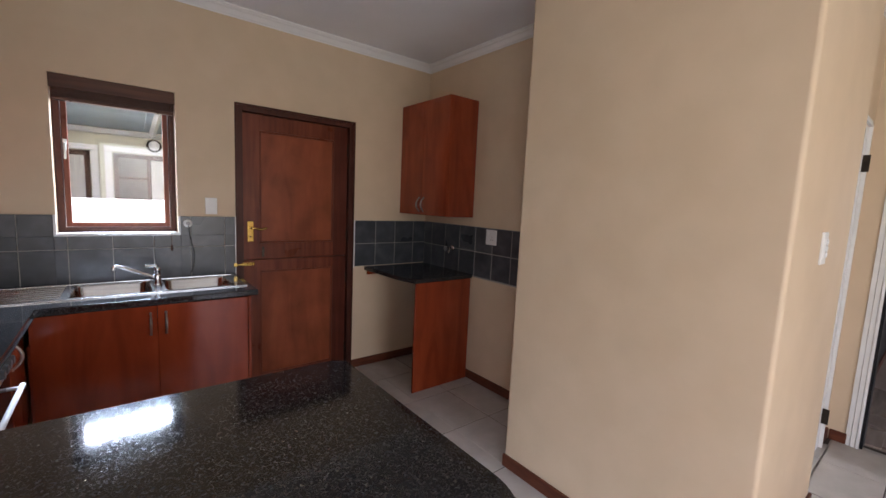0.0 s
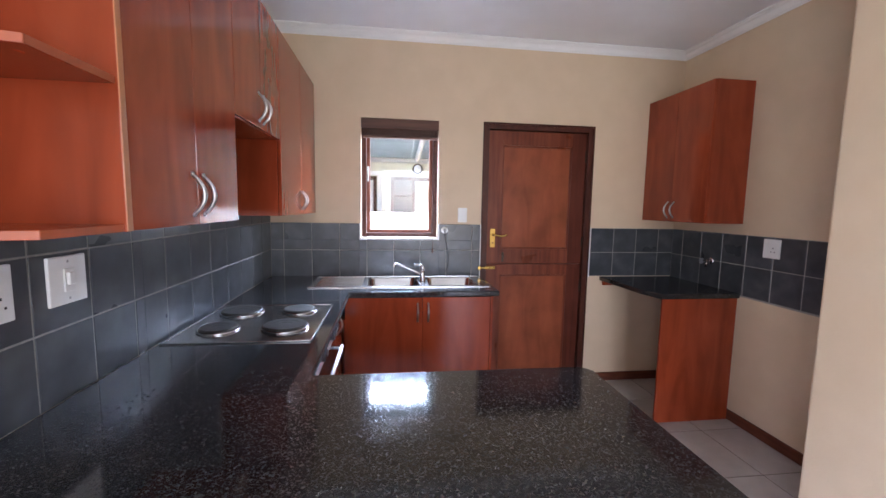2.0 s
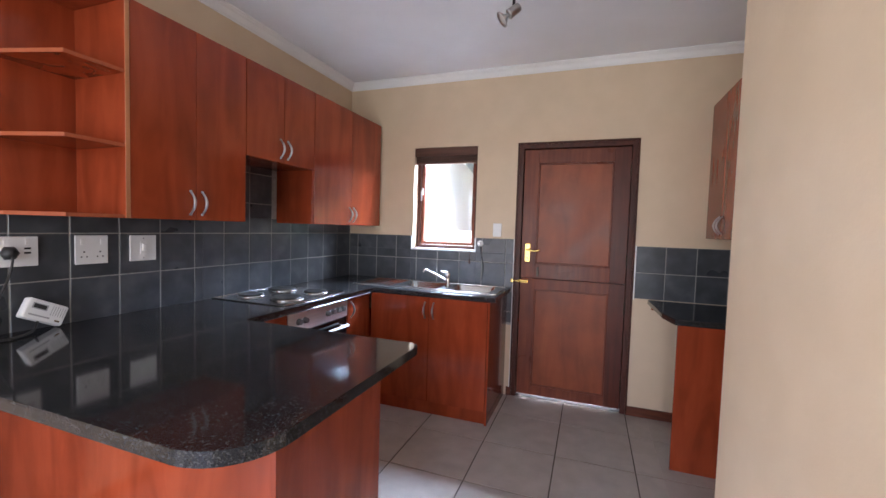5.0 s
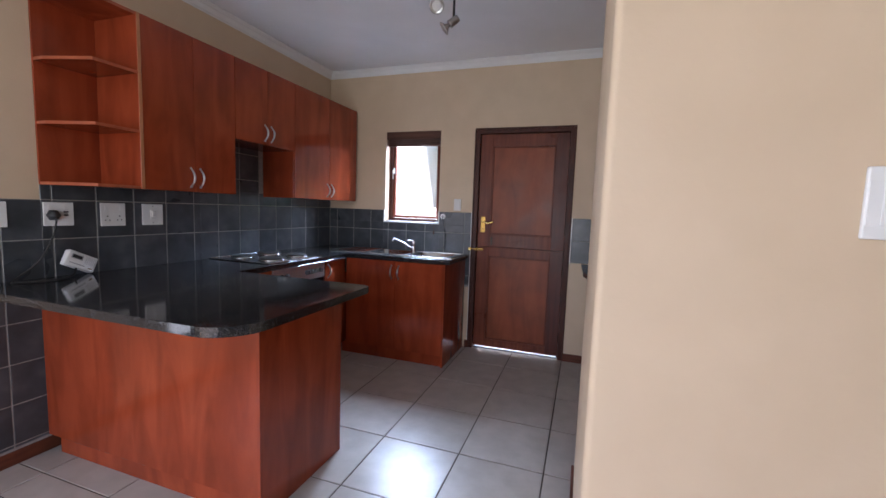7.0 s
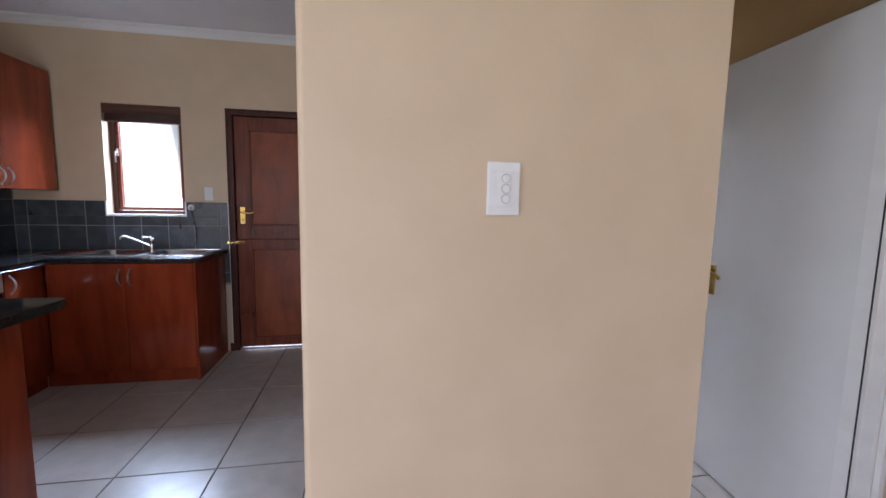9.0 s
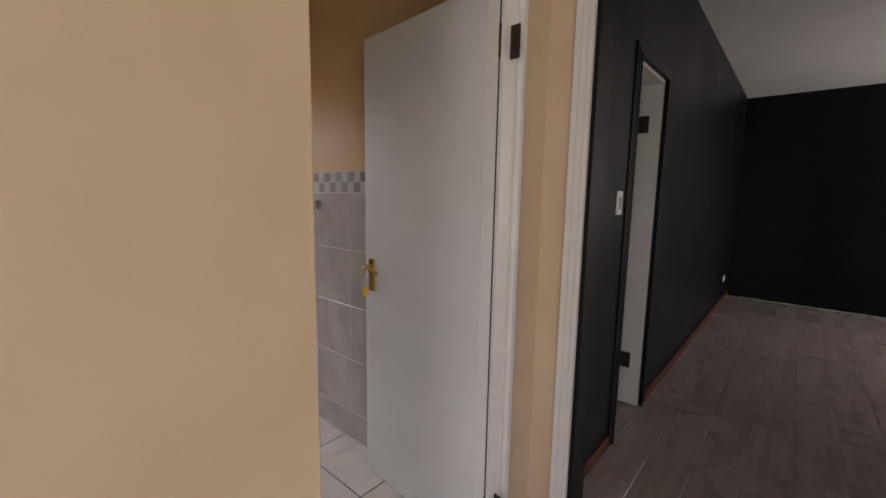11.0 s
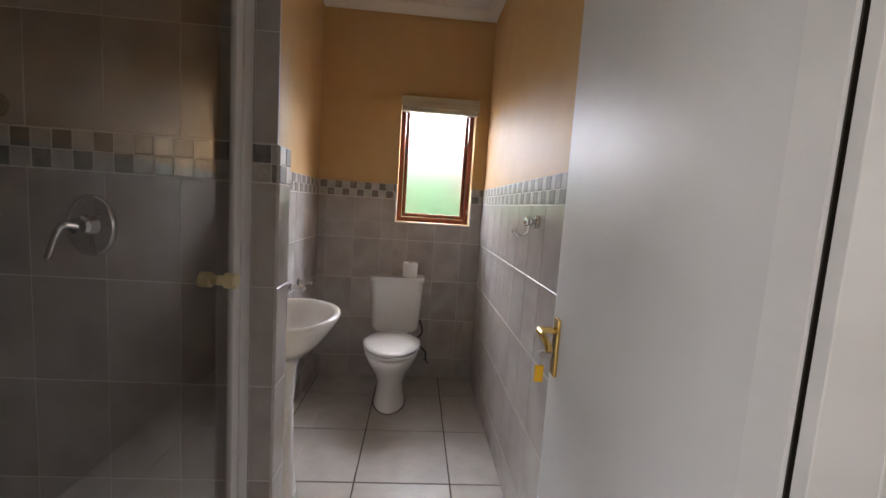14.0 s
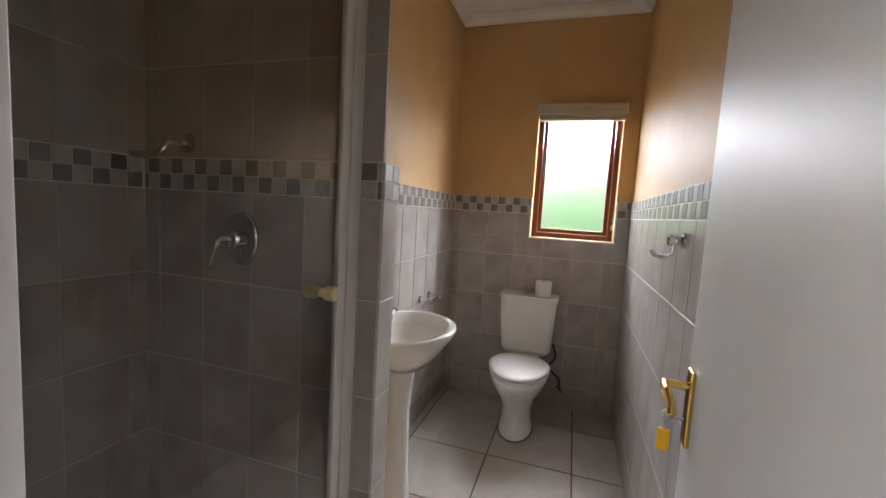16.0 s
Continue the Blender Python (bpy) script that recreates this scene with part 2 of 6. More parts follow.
ALU = surface("white_powder_coated_aluminium", [(0.3, (0.74, 0.72, 0.72)), (0.7, (0.80, 0.78, 0.78))], (8, 8, 8), (0.3, 0.4))
NAVY = surface("dark_charcoal_wall_paint", [(0.35, (0.006, 0.006, 0.0075)), (0.65, (0.009, 0.009, 0.011))], (5, 5, 5), (0.36, 0.46), bump=0.2, bump_scale=40, big=0.06, spec=0.2)
LAMINATE = surface("grey_brown_laminate_floor", [(0.3, (0.25, 0.195, 0.165)), (0.7, (0.36, 0.295, 0.255))], (3, 24, 24), (0.22, 0.34), detail=3, vary=0.05, big=0.04)
HINGE = surface("dark_bronze_hinge", [(0.3, (0.045, 0.035, 0.028)), (0.7, (0.075, 0.060, 0.048))], (30, 30, 30), (0.35, 0.5), metal=0.8)
LAMP_GLASS = surface("pale_lamp_glass", [(0.3, (0.55, 0.55, 0.53)), (0.7, (0.66, 0.66, 0.64))], (20, 20, 20), (0.1, 0.2))
CREAM_RENDER = surface("cream_exterior_render", [(0.3, (0.50, 0.47, 0.36)), (0.7, (0.57, 0.54, 0.42))], (6, 6, 6), (0.8, 0.9), bump=0.3, bump_scale=60, big=0.05)
WHITE_RENDER = surface("white_exterior_render", [(0.3, (0.74, 0.73, 0.71)), (0.7, (0.80, 0.79, 0.77))], (6, 6, 6), (0.8, 0.9), bump=0.3, bump_scale=60, big=0.04)
ROOF_SHEET = surface("pale_blue_grey_roof_sheet", [(0.3, (0.30, 0.39, 0.44)), (0.7, (0.36, 0.45, 0.50))], (4, 4, 4), (0.45, 0.6), big=0.05)
PAVING = surface("grey_concrete_paving", [(0.3, (0.20, 0.19, 0.18)), (0.7, (0.28, 0.27, 0.25))], (9, 9, 9), (0.8, 0.95), bump=0.3, bump_scale=60, big=0.1)
GRASS = surface("green_lawn", [(0.3, (0.03, 0.07, 0.015)), (0.7, (0.07, 0.13, 0.03))], (30, 30, 30), (0.8, 0.95), big=0.2)
LEAF = surface("green_hedge_leaf", [(0.3, (0.030, 0.15, 0.045)), (0.7, (0.070, 0.25, 0.085))], (30, 30, 30), (0.5, 0.7), vary=0.3)
CURTAIN = surface("pale_net_curtain", [(0.3, (0.55, 0.53, 0.50)), (0.7, (0.68, 0.66, 0.63))], (60, 60, 3), (0.8, 0.9))


def glass(name, colour, rough, ior=1.45):
    m = bpy.data.materials.new(name)
    m.use_nodes = True
    p = m.node_tree.nodes["Principled BSDF"]
    p.inputs["Base Color"].default_value = (*colour, 1)
    p.inputs["Roughness"].default_value = rough
    p.inputs["Transmission Weight"].default_value = 1.0
    p.inputs["IOR"].default_value = ior
    return m


# grey tint added to darken the bright view outside
DIM_GLASS = glass("dimming_window_glass", (0.50, 0.525, 0.545), 0.0)
FROSTED = glass("frosted_window_glass", (0.97, 0.98, 0.975), 0.29)
SHOWER_GLASS = glass("grey_shower_glass", (0.93, 0.915, 0.88), 0.0)

# ---- building tools ----
BASE = {}


def thing(name, x, y, z, label, category, group="", kind=""):
    ob = new(name)
    ob.empty_display_size = 0.05
    ob.location = (x, y, z)
    BASE[ob.name] = Vector((x, y, z))
    return tagged(ob, label, category, group, kind)


def solid(name, bm, material, label="", category="", group="", kind="", smooth=False):
    """A top-level mesh in world coordinates."""
    me = bpy.data.meshes.new(name)
    bmesh.ops.recalc_face_normals(bm, faces=bm.faces)
    bm.to_mesh(me)
    bm.free()
    for s in (material if isinstance(material, (list, tuple)) else [material]):
        me.materials.append(s)
    if smooth:
        for f in me.polygons:
            f.use_smooth = True
    ob = new(name, me)
    BASE[ob.name] = Vector((0, 0, 0))
    return tagged(ob, label, category, group, kind)


def part(name, bm, material, parent, label="", smooth=False):
    """Links a bmesh, given in world coordinates, as one mesh under a thing or a part."""
    ob = solid(name, bm, material, smooth=smooth)
    base = BASE[parent.name]
    ob.data.transform(Matrix.Translation(-base))
    ob.parent = parent
    BASE[ob.name] = base
    if label:
        ob["label"] = label
    return ob


def box(x0, x1, y0, y1, z0, z1, r=0.0, bm=None):
    """A box between limits, its edges rounded by r."""
    own = bmesh.new()
    bmesh.ops.create_cube(own, size=1.0)
    for v in own.verts:
        v.co = Vector(((x0 + x1) / 2 + v.co.x * (x1 - x0), (y0 + y1) / 2 + v.co.y * (y1 - y0), (z0 + z1) / 2 + v.co.z * (z1 - z0)))
    if r:
        bmesh.ops.bevel(own, geom=own.edges[:], offset=r, segments=2, affect="EDGES", profile=0.5)
    if bm is None:
        return own
    me = bpy.data.meshes.new("tmp")
    own.to_mesh(me)
    own.free()
    bm.from_mesh(me)
    bpy.data.meshes.remove(me)
    return bm


def boxes(rows, r=0.0):
    bm = bmesh.new()
    for row in rows:
        box(*row, r=r, bm=bm)
    return bm


def lathe(profile, cx, cy, cz, n=28, axis="z", sx=1.0, sy=1.0):
    """Turns (radius, height) pairs about an axis through (cx, cy, cz)."""
    bm = bmesh.new()
    rings = []
    for r, h in profile:
        ring = []
        for k in range(n):
            a = 2 * math.pi * k / n
            u, v = r * math.cos(a) * sx, r * math.sin(a) * sy
            p = {"z": (u, v, h), "y": (u, h, v), "x": (h, u, v)}[axis]
            ring.append(bm.verts.new((cx + p[0], cy + p[1], cz + p[2])))
        rings.append(ring)
    for a, b in zip(rings, rings[1:]):
        for k in range(n):
            bm.faces.new((a[k], a[(k + 1) % n], b[(k + 1) % n], b[k]))
    bm.faces.new(rings[0])
    bm.faces.new(rings[-1])
    return bm


def tube(points, radius, n=10, bm=None, flat=1.0):
    """A round bar swept along points."""
    bm = bm or bmesh.new()
    pts = [Vector(p) for p in points]
    rings = []
    up = Vector((0.13, 0.29, 0.95)).normalized()
    for i, p in enumerate(pts):
        d = (pts[min(i + 1, len(pts) - 1)] - pts[max(i - 1, 0)]).normalized()
        a = d.cross(up)
        if a.length < 0.05:
            a = d.cross(Vector((1, 0, 0)))
        a.normalize()
        b = d.cross(a)
        rr = radius[i] if isinstance(radius, (list, tuple)) else radius
        rings.append([bm.verts.new(p + rr * (math.cos(2 * math.pi * k / n) * a + flat * math.sin(2 * math.pi * k / n) * b)) for k in range(n)])
    for a, b in zip(rings, rings[1:]):
        for k in range(n):
            bm.faces.new((a[k], a[(k + 1) % n], b[(k + 1) % n], b[k]))
    bm.faces.new(rings[0])
    bm.faces.new(rings[-1])
    return bm


def curve_points(pts, steps=8):
    """A smooth line through points."""
    v = [Vector(p) for p in pts]
    v = [2 * v[0] - v[1]] + v + [2 * v[-1] - v[-2]]
    out = []
    for i in range(1, len(v) - 2):
        for s in range(steps):
            t = s / steps
            out.append(0.5 * ((2 * v[i]) + (v[i + 1] - v[i - 1]) * t + (2 * v[i - 1] - 5 * v[i] + 4 * v[i + 1] - v[i + 2]) * t * t
                              + (3 * v[i] - v[i - 1] - 3 * v[i + 1] + v[i + 2]) * t ** 3))
    return out + [v[-2]]


def prism(outline, z0, z1, r=0.0, axis="z"):
    """An outline pushed up from z0 to z1."""
    bm = bmesh.new()
    low = [bm.verts.new((x, y, z0)) for x, y in outline]
    high = [bm.verts.new((x, y, z1)) for x, y in outline]
    n = len(outline)
    bm.faces.new(low[::-1])
    bm.faces.new(high)
    for k in range(n):
        bm.faces.new((low[k], low[(k + 1) % n], high[(k + 1) % n], high[k]))
    if r:
        edges = [e for e in bm.edges if abs(e.verts[0].co.z - e.verts[1].co.z) < 1e-6]
        bmesh.ops.bevel(bm, geom=edges, offset=r, segments=3, affect="EDGES", profile=0.5)
    if axis == "x":
        for v in bm.verts:
            v.co = Vector((v.co.z, v.co.x, v.co.y))
    if axis == "y":
        for v in bm.verts:
            v.co = Vector((v.co.x, v.co.z, v.co.y))
    return bm


def arc(cx, cy, r, a0, a1, n=10):
    return [(cx + r * math.cos(radians(a0 + (a1 - a0) * k / n)), cy + r * math.sin(radians(a0 + (a1 - a0) * k / n))) for k in range(n + 1)]

# ---- plan ----
XL, XR, YB = -0.79, 2.46, 3.14          # kitchen: cabinet wall, nook wall, window wall
BX0, BX1, BY = 1.848, 2.916, 0.285      # block with the shower behind it
JOG = 1.43                              # where the nook begins
ZC = 2.714                              # ceiling
DX = 3.92                               # wall with the bedroom opening
HX0, HX1, HY0, HY1 = 2.59, 3.79, 0.435, 3.12   # bathroom faces
SX0, SX1, SY1 = 1.976, 2.826, 1.272       # shower
NIB = 1.362                             # basin side of the wall beside the shower
YS = -3.2                               # living room window wall
TOP = 2.86


def wall(name, rows, label, material=PAINT):
    return solid(name, boxes(rows), material, label, "wall", kind="structure")


WW = (-2.02, -0.62, 0.25, 2.2)           # unseen opening added for the west fill lamp
wall_left = wall("wall_west", [(XL - 0.22, XL, WW[1], YB + 0.22, 0, TOP), (XL - 0.22, XL, YS - 0.22, WW[0], 0, TOP), (XL - 0.22, XL, WW[0], WW[1], 0, WW[2]), (XL - 0.22, XL, WW[0], WW[1], WW[3], TOP)], "beige painted plaster wall behind the kitchen cabinets")
KW = (-0.125, 0.46, 1.205, 2.10)        # kitchen window opening
KD = (0.815, 1.70, 0.0, 2.095)          # back door opening
wall_back = wall("wall_north", [
    (XL, KW[0], YB, YB + 0.22, 0, TOP), (KW[0], KW[1], YB, YB + 0.22, 0, KW[2]), (KW[0], KW[1], YB, YB + 0.22, KW[3], TOP),
    (KW[1], KD[0], YB, YB + 0.22, 0, TOP), (KD[0], KD[1], YB, YB + 0.22, KD[3], TOP), (KD[1], XR, YB, YB + 0.22, 0, TOP)],
    "beige painted kitchen wall with window and back door")
wall_nook = wall("wall_nook", [(XR, HX0 - 0.068, JOG, YB + 0.22, 0, TOP)], "beige painted wall beside the small counter")
wall_bath_left = wall("wall_bath_west", [(HX0 - 0.068, HX0 - 0.008, NIB, YB + 0.22, 0, TOP)], "ochre painted bathroom wall above tiles", OCHRE)


def block():
    """The block round the shower, with rounded plaster corners."""
    r = 0.018
    out = [(XR, JOG), *arc(BX0 + r, JOG - r, r, 90, 180, 8), *arc(BX0 + r, BY + r, r, 180, 270, 8), *arc(BX1 - 0.006, BY + 0.006, 0.006, 270, 360, 5), (BX1, 0.365), (BX1, HY0 - 0.008),
           (SX0 - 0.008, HY0 - 0.008), (SX0 - 0.008, SY1 + 0.008), (XR, SY1 + 0.008)]
    return solid("wall_block", prism(out, 0, TOP), PAINT, "beige painted projecting wall with rounded corners", "wall", kind="structure")


wall_block = block()
BD = (2.933, 3.708, 2.05)               # bathroom door opening
wall_bath_front = wall("wall_bath_front", [(BX1, BD[0], 0.365, 0.374, 0, TOP), (BD[0], BD[1], 0.365, HY0 - 0.008, BD[2], TOP), (BD[1], DX, 0.365, HY0 - 0.008, 0, TOP)],
                       "beige painted wall round the bathroom door")
wall_nib = wall("wall_nib", [(XR, 2.910, SY1 + 0.008, NIB, 0, TOP)], "short wall between shower and basin", OCHRE)
BW = (3.155, 3.70, 1.195, 2.09)         # bathroom window opening
wall_bath_back = wall("wall_bath_north", [(HX0 - 0.008, BW[0], HY1 + 0.008, YB + 0.22, 0, TOP), (BW[0], BW[1], HY1 + 0.008, YB + 0.22, 0, BW[2]), (BW[0], BW[1], HY1 + 0.008, YB + 0.22, BW[3], TOP),
                                          (BW[1], HX1 + 0.13, HY1 + 0.008, YB + 0.22, 0, TOP)], "ochre painted bathroom wall above tiles", OCHRE)
wall_bath_right = wall("wall_bath_east", [(HX1 + 0.008, HX1 + 0.13, HY0 - 0.008, HY1 + 0.008, 0, TOP)], "ochre painted bathroom wall above tiles", OCHRE)
RD = (-0.655, 0.198, 2.05)              # bedroom opening, along y
wall_bed_side = wall("wall_east", [(DX, DX + 0.12, RD[1], 0.365, 0, TOP), (DX, DX + 0.12, RD[0], RD[1], RD[2], TOP), (DX, DX + 0.12, YS, RD[0], 0, TOP)],
                     "beige painted wall with the bedroom opening")
LW = (-0.15, 1.95, 0.1, 2.35)              # living room glazing out of view, placed for its light
wall_south = wall("wall_south", [(XL, LW[0], YS - 0.22, YS, 0, TOP), (LW[0], LW[1], YS - 0.22, YS, LW[3], TOP), (LW[0], LW[1], YS - 0.22, YS, 0, LW[2]), (LW[1], DX + 0.12, YS - 0.22, YS, 0, TOP)],
                  "beige painted living room wall with wide glazing")
# dark bedroom
OD = (4.74, 5.28, 2.05)
wall_dark = wall("wall_bedroom_north", [(DX + 0.12, OD[0], 0.30, 0.46, 0, TOP), (OD[0], OD[1], 0.30, 0.46, OD[2], TOP), (OD[1], 9.5, 0.30, 0.46, 0, TOP)], "glossy dark charcoal painted bedroom wall", NAVY)
wall_dark_side = wall("wall_bedroom_west", [(DX + 0.12, DX + 0.126, YS, RD[0], 0, TOP), (DX + 0.12, DX + 0.126, RD[1], 0.30, 0, TOP), (DX + 0.12, DX + 0.126, RD[0], RD[1], RD[2], TOP)], "dark charcoal painted bedroom wall round the opening", NAVY)
wall_bed_end = wall("wall_bedroom_east", [(9.5, 9.7, -3.4, 0.46, 0, TOP)], "dark charcoal painted bedroom end wall", NAVY)
wall_bed_south = wall("wall_bedroom_south", [(DX + 0.12, 7.0, -3.4, -3.2, 0, TOP), (7.0, 9.4, -3.4, -3.2, 0, 0.75), (7.0, 9.4, -3.4, -3.2, 2.25, TOP), (9.4, 9.5, -3.4, -3.2, 0, TOP)], "pale bedroom wall with a wide window", PAINT)
wall_ensuite = wall("wall_ensuite", [(DX + 0.3, DX + 0.4, 0.46, 2.4, 0, TOP), (DX + 0.3, 6.4, 2.4, 2.5, 0, TOP), (6.4, 6.5, 0.46, 2.5, 0, TOP)], "plain walls of the small room beyond the bedroom")

ceiling = solid("ceiling", boxes([(XL, DX, YS, YB, ZC, ZC + 0.1), (DX + 0.12, 9.5, -3.2, 2.4, ZC, ZC + 0.1)]), CEILING, "smooth white painted ceiling", "ceiling", kind="structure")
# unseen slab added to block the sun; its south edge sets the sun patch
roof = solid("roof", boxes([(XL - 1.6, 10.2, YS - 0.60, YB + 0.75, TOP + 0.002, TOP + 0.14)]), ROOF_SHEET, "plain unseen roof slab added to keep the sun off the rooms", "roof", kind="structure")


def cornice(rows):
    """Coved plaster moulding; each row runs along a wall: start, end, inward normal."""
    prof = [(0, 0.085), (0, 0.027), (0.008, 0.027), (0.010, 0.034), (0.018, 0.037), (0.026, 0.047), (0.038, 0.062), (0.052, 0.068), (0.056, 0.074), (0.066, 0.076), (0.066, 0.085)]
    bm = bmesh.new()
    for (x0, y0), (x1, y1), (nx, ny), (e0, e1) in rows:
        d = Vector((x1 - x0, y1 - y0, 0)).normalized()
        a, b = [], []
        for o, h in prof:
            p, q = Vector((x0 + nx * o, y0 + ny * o, ZC - 0.086 + h)), Vector((x1 + nx * o, y1 + ny * o, ZC - 0.086 + h))
            a.append(bm.verts.new(p + d * o * e0))
            b.append(bm.verts.new(q + d * o * e1))
        for k in range(len(prof) - 1):
            bm.faces.new((a[k], a[k + 1], b[k + 1], b[k]))
        bm.faces.new(a)
        bm.faces.new(b)
    return bm


solid("cornice", cornice([((XL, YS), (XL, YB), (1, 0), (0, -1)), ((XL, YB), (XR, YB), (0, -1), (1, -1)), ((XR, YB), (XR, JOG), (-1, 0), (1, -1)), ((XR, JOG), (BX0, JOG), (0, 1), (1, 1)),
                          ((BX0, JOG), (BX0, BY), (-1, 0), (-1, 1)), ((BX0, BY), (BX1, BY), (0, -1), (-1, 0)), ((BX1, 0.365), (DX, 0.365), (0, -1), (0, -1)), ((DX, 0.365), (DX, YS), (-1, 0), (1, 0))]),
      CORNICE, "white coved plaster cornice", "cornice", kind="structure")
solid("cornice", cornice([((HX0, NIB), (HX0, HY1 + 0.008), (1, 0), (0, -1)), ((HX0, HY1 + 0.008), (HX1 + 0.008, HY1 + 0.008), (0, -1), (1, -1)), ((HX1 + 0.008, HY1 + 0.008), (HX1 + 0.008, HY0), (-1, 0), (1, 0))]),
      CORNICE, "white coved plaster cornice in the bathroom", "cornice", kind="structure")

floor_slab = solid("floor", boxes([(XL, DX + 0.1, YS, YB + 0.2, -0.12, -0.004)]), GROUT_DARK, "beige ceramic tile floor with dark grout", "floor", kind="structure")
floor_bed = solid("floor_bedroom", boxes([(DX + 0.1, 9.5, -3.2, 0.46, -0.12, -0.006), (DX + 0.3, 6.4, 0.46, 2.4, -0.12, -0.002)]), LAMINATE, "grey-brown wood laminate floor", "floor", kind="structure")


def skirting(rows, h=0.072, t=0.014):
    for x0, x1, y0, y1, label in rows:
        solid("skirting", box(x0, x1, y0, y1, 0.0, h, 0.004), SKIRT, label, "skirting", kind="structure")


S = 0.014
skirting([(KD[1] + 0.01, XR, YB - S, YB, "brown wooden skirting board below the small counter"),
          (XR - S, XR, JOG, YB - S, "brown wooden skirting board in the nook"),
          (BX0 - S, BX0, BY, JOG, "brown wooden skirting board along the projecting wall"),
          (BX0 - S, BX1 + S, BY - S, BY, "brown wooden skirting board along the projecting wall"),
          (3.760, DX, 0.365 - S, 0.365, "brown wooden skirting board beside the bathroom door"),
          (DX - S, DX, 0.260, 0.345, "brown wooden skirting board beside the bedroom opening"),
          (DX - S, DX, YS, RD[0] - 0.08, "brown wooden skirting board in the living room"),
          (XL, XL + S, -0.6, 0.69, "brown wooden skirting board below the dark tiles"),
          (0.775, KD[0], YB - S, YB, "brown wooden skirting stub beside the back door"),
          (DX + 0.13, OD[0] - 0.07, 0.286, 0.30, "brown wooden skirting board in the bedroom"),
          (OD[1] + 0.07, 9.5, 0.286, 0.30, "brown wooden skirting board in the bedroom")])

# ---- kitchen cabinets ----
WT = 0.920                               # worktop height
FX = -0.20                               # front of the units along the west wall
FY = 2.535                               # front of the sink unit


def bow_handle(parent, p, along, out, length=0.112, rise=0.031):
    """A bow handle centred at p, along one direction and standing out along another."""
    p, a, o = Vector(p), Vector(along), Vector(out)
    pts = []
    for k in range(13):
        s = -1 + 2 * k / 12
        pts.append(p + a * (s * length / 2) + o * (rise * (1 - s * s) + 0.001))
    bm = tube(pts, [0.0045 + 0.0025 * (1 - abs(-1 + 2 * k / 12)) for k in range(13)], 8)
    for s in (-1, 1):
        tube([p + a * (s * length / 2) - o * 0.001, p + a * (s * length / 2) + o * 0.005], 0.0065, 8, bm)
    return part("handle", bm, SATIN, parent, "satin metal bow handle", smooth=True)


def wall_unit(y0, y1, z0, z1, label, hood=False):
    """A two-door wall cabinet on the west wall."""
    u = thing("wall_cabinet", XL + 0.17, (y0 + y1) / 2, z0, label, "wall cabinet", "row of wall cabinets")
    f = -0.452
    part("body", boxes([(XL + 0.002, f - 0.018, y0 + 0.001, y1 - 0.001, z0, z1)], 0.001), CHERRY, u)
    ym = (y0 + y1) / 2
    for a, b, s in ((y0, ym, 1), (ym, y1, -1)):
        d = part("door", box(f - 0.016, f, a + 0.0015, b - 0.0015, z0 + 0.001, z1 - 0.001, 0.0018), CHERRY, u)
        hy = (b - 0.032) if s > 0 else (a + 0.032)
        bow_handle(d, (f, hy, z0 + 0.085), (0, 0, 1), (1, 0, 0))
    return u


wall_unit(0.94, 1.555, 1.393, 2.308, "cherry laminate two-door wall cabinet beside the open shelves")
wall_unit(1.557, 2.158, 1.770, 2.308, "short cherry laminate wall cabinet above the hob")
wall_unit(2.160, 3.110, 1.393, 2.308, "wide cherry laminate wall cabinet in the corner by the window")


def shelf_unit():
    u = thing("open_shelf_unit", XL + 0.15, 0.8, 1.393, "open cherry laminate corner shelves with angled fronts", "shelf")
    out = [(XL + 0.014, 0.648), (XL + 0.085, 0.648), (-0.458, 0.715), (-0.458, 0.920), (XL + 0.014, 0.920)]
    part("back_panel", box(XL + 0.002, XL + 0.014, 0.645, 0.938, 1.393, 2.308, 0.001), CHERRY, u)
    part("side_panel", box(XL + 0.014, -0.452, 0.921, 0.938, 1.393, 2.308, 0.001), CHERRY, u)
    for z in (1.393, 1.690, 1.995, 2.292):
        s = part("shelf", prism(out, z, z + 0.016, 0.001), CHERRY, u)
        o = out
        edge = bmesh.new()
        for k in range(3):
            (x0, y0), (x1, y1) = o[k], o[k + 1]
            n = Vector((y1 - y0, -(x1 - x0), 0)).normalized() * 0.0012
            q = [edge.verts.new((x + n.x * w, y + n.y * w, zz)) for x, y, w, zz in ((x0, y0, 1, z + 0.001), (x1, y1, 1, z + 0.001), (x1, y1, 1, z + 0.015), (x0, y0, 1, z + 0.015))]
            r = [edge.verts.new((x, y, zz)) for x, y, zz in ((x0, y0, z + 0.001), (x1, y1, z + 0.001), (x1, y1, z + 0.015), (x0, y0, z + 0.015))]
            edge.faces.new(q)
            for i in range(4):
                edge.faces.new((q[i], q[(i + 1) % 4], r[(i + 1) % 4], r[i]))
        part("edging", edge, SHELF_EDGE, s, "slightly lighter edge banding")
    part("edging", box(-0.4535, -0.4495, 0.9215, 0.939, 1.394, 2.307, 0.001), CHERRY_EDGE, u, "lighter edge banding")
    return u


shelf_unit()


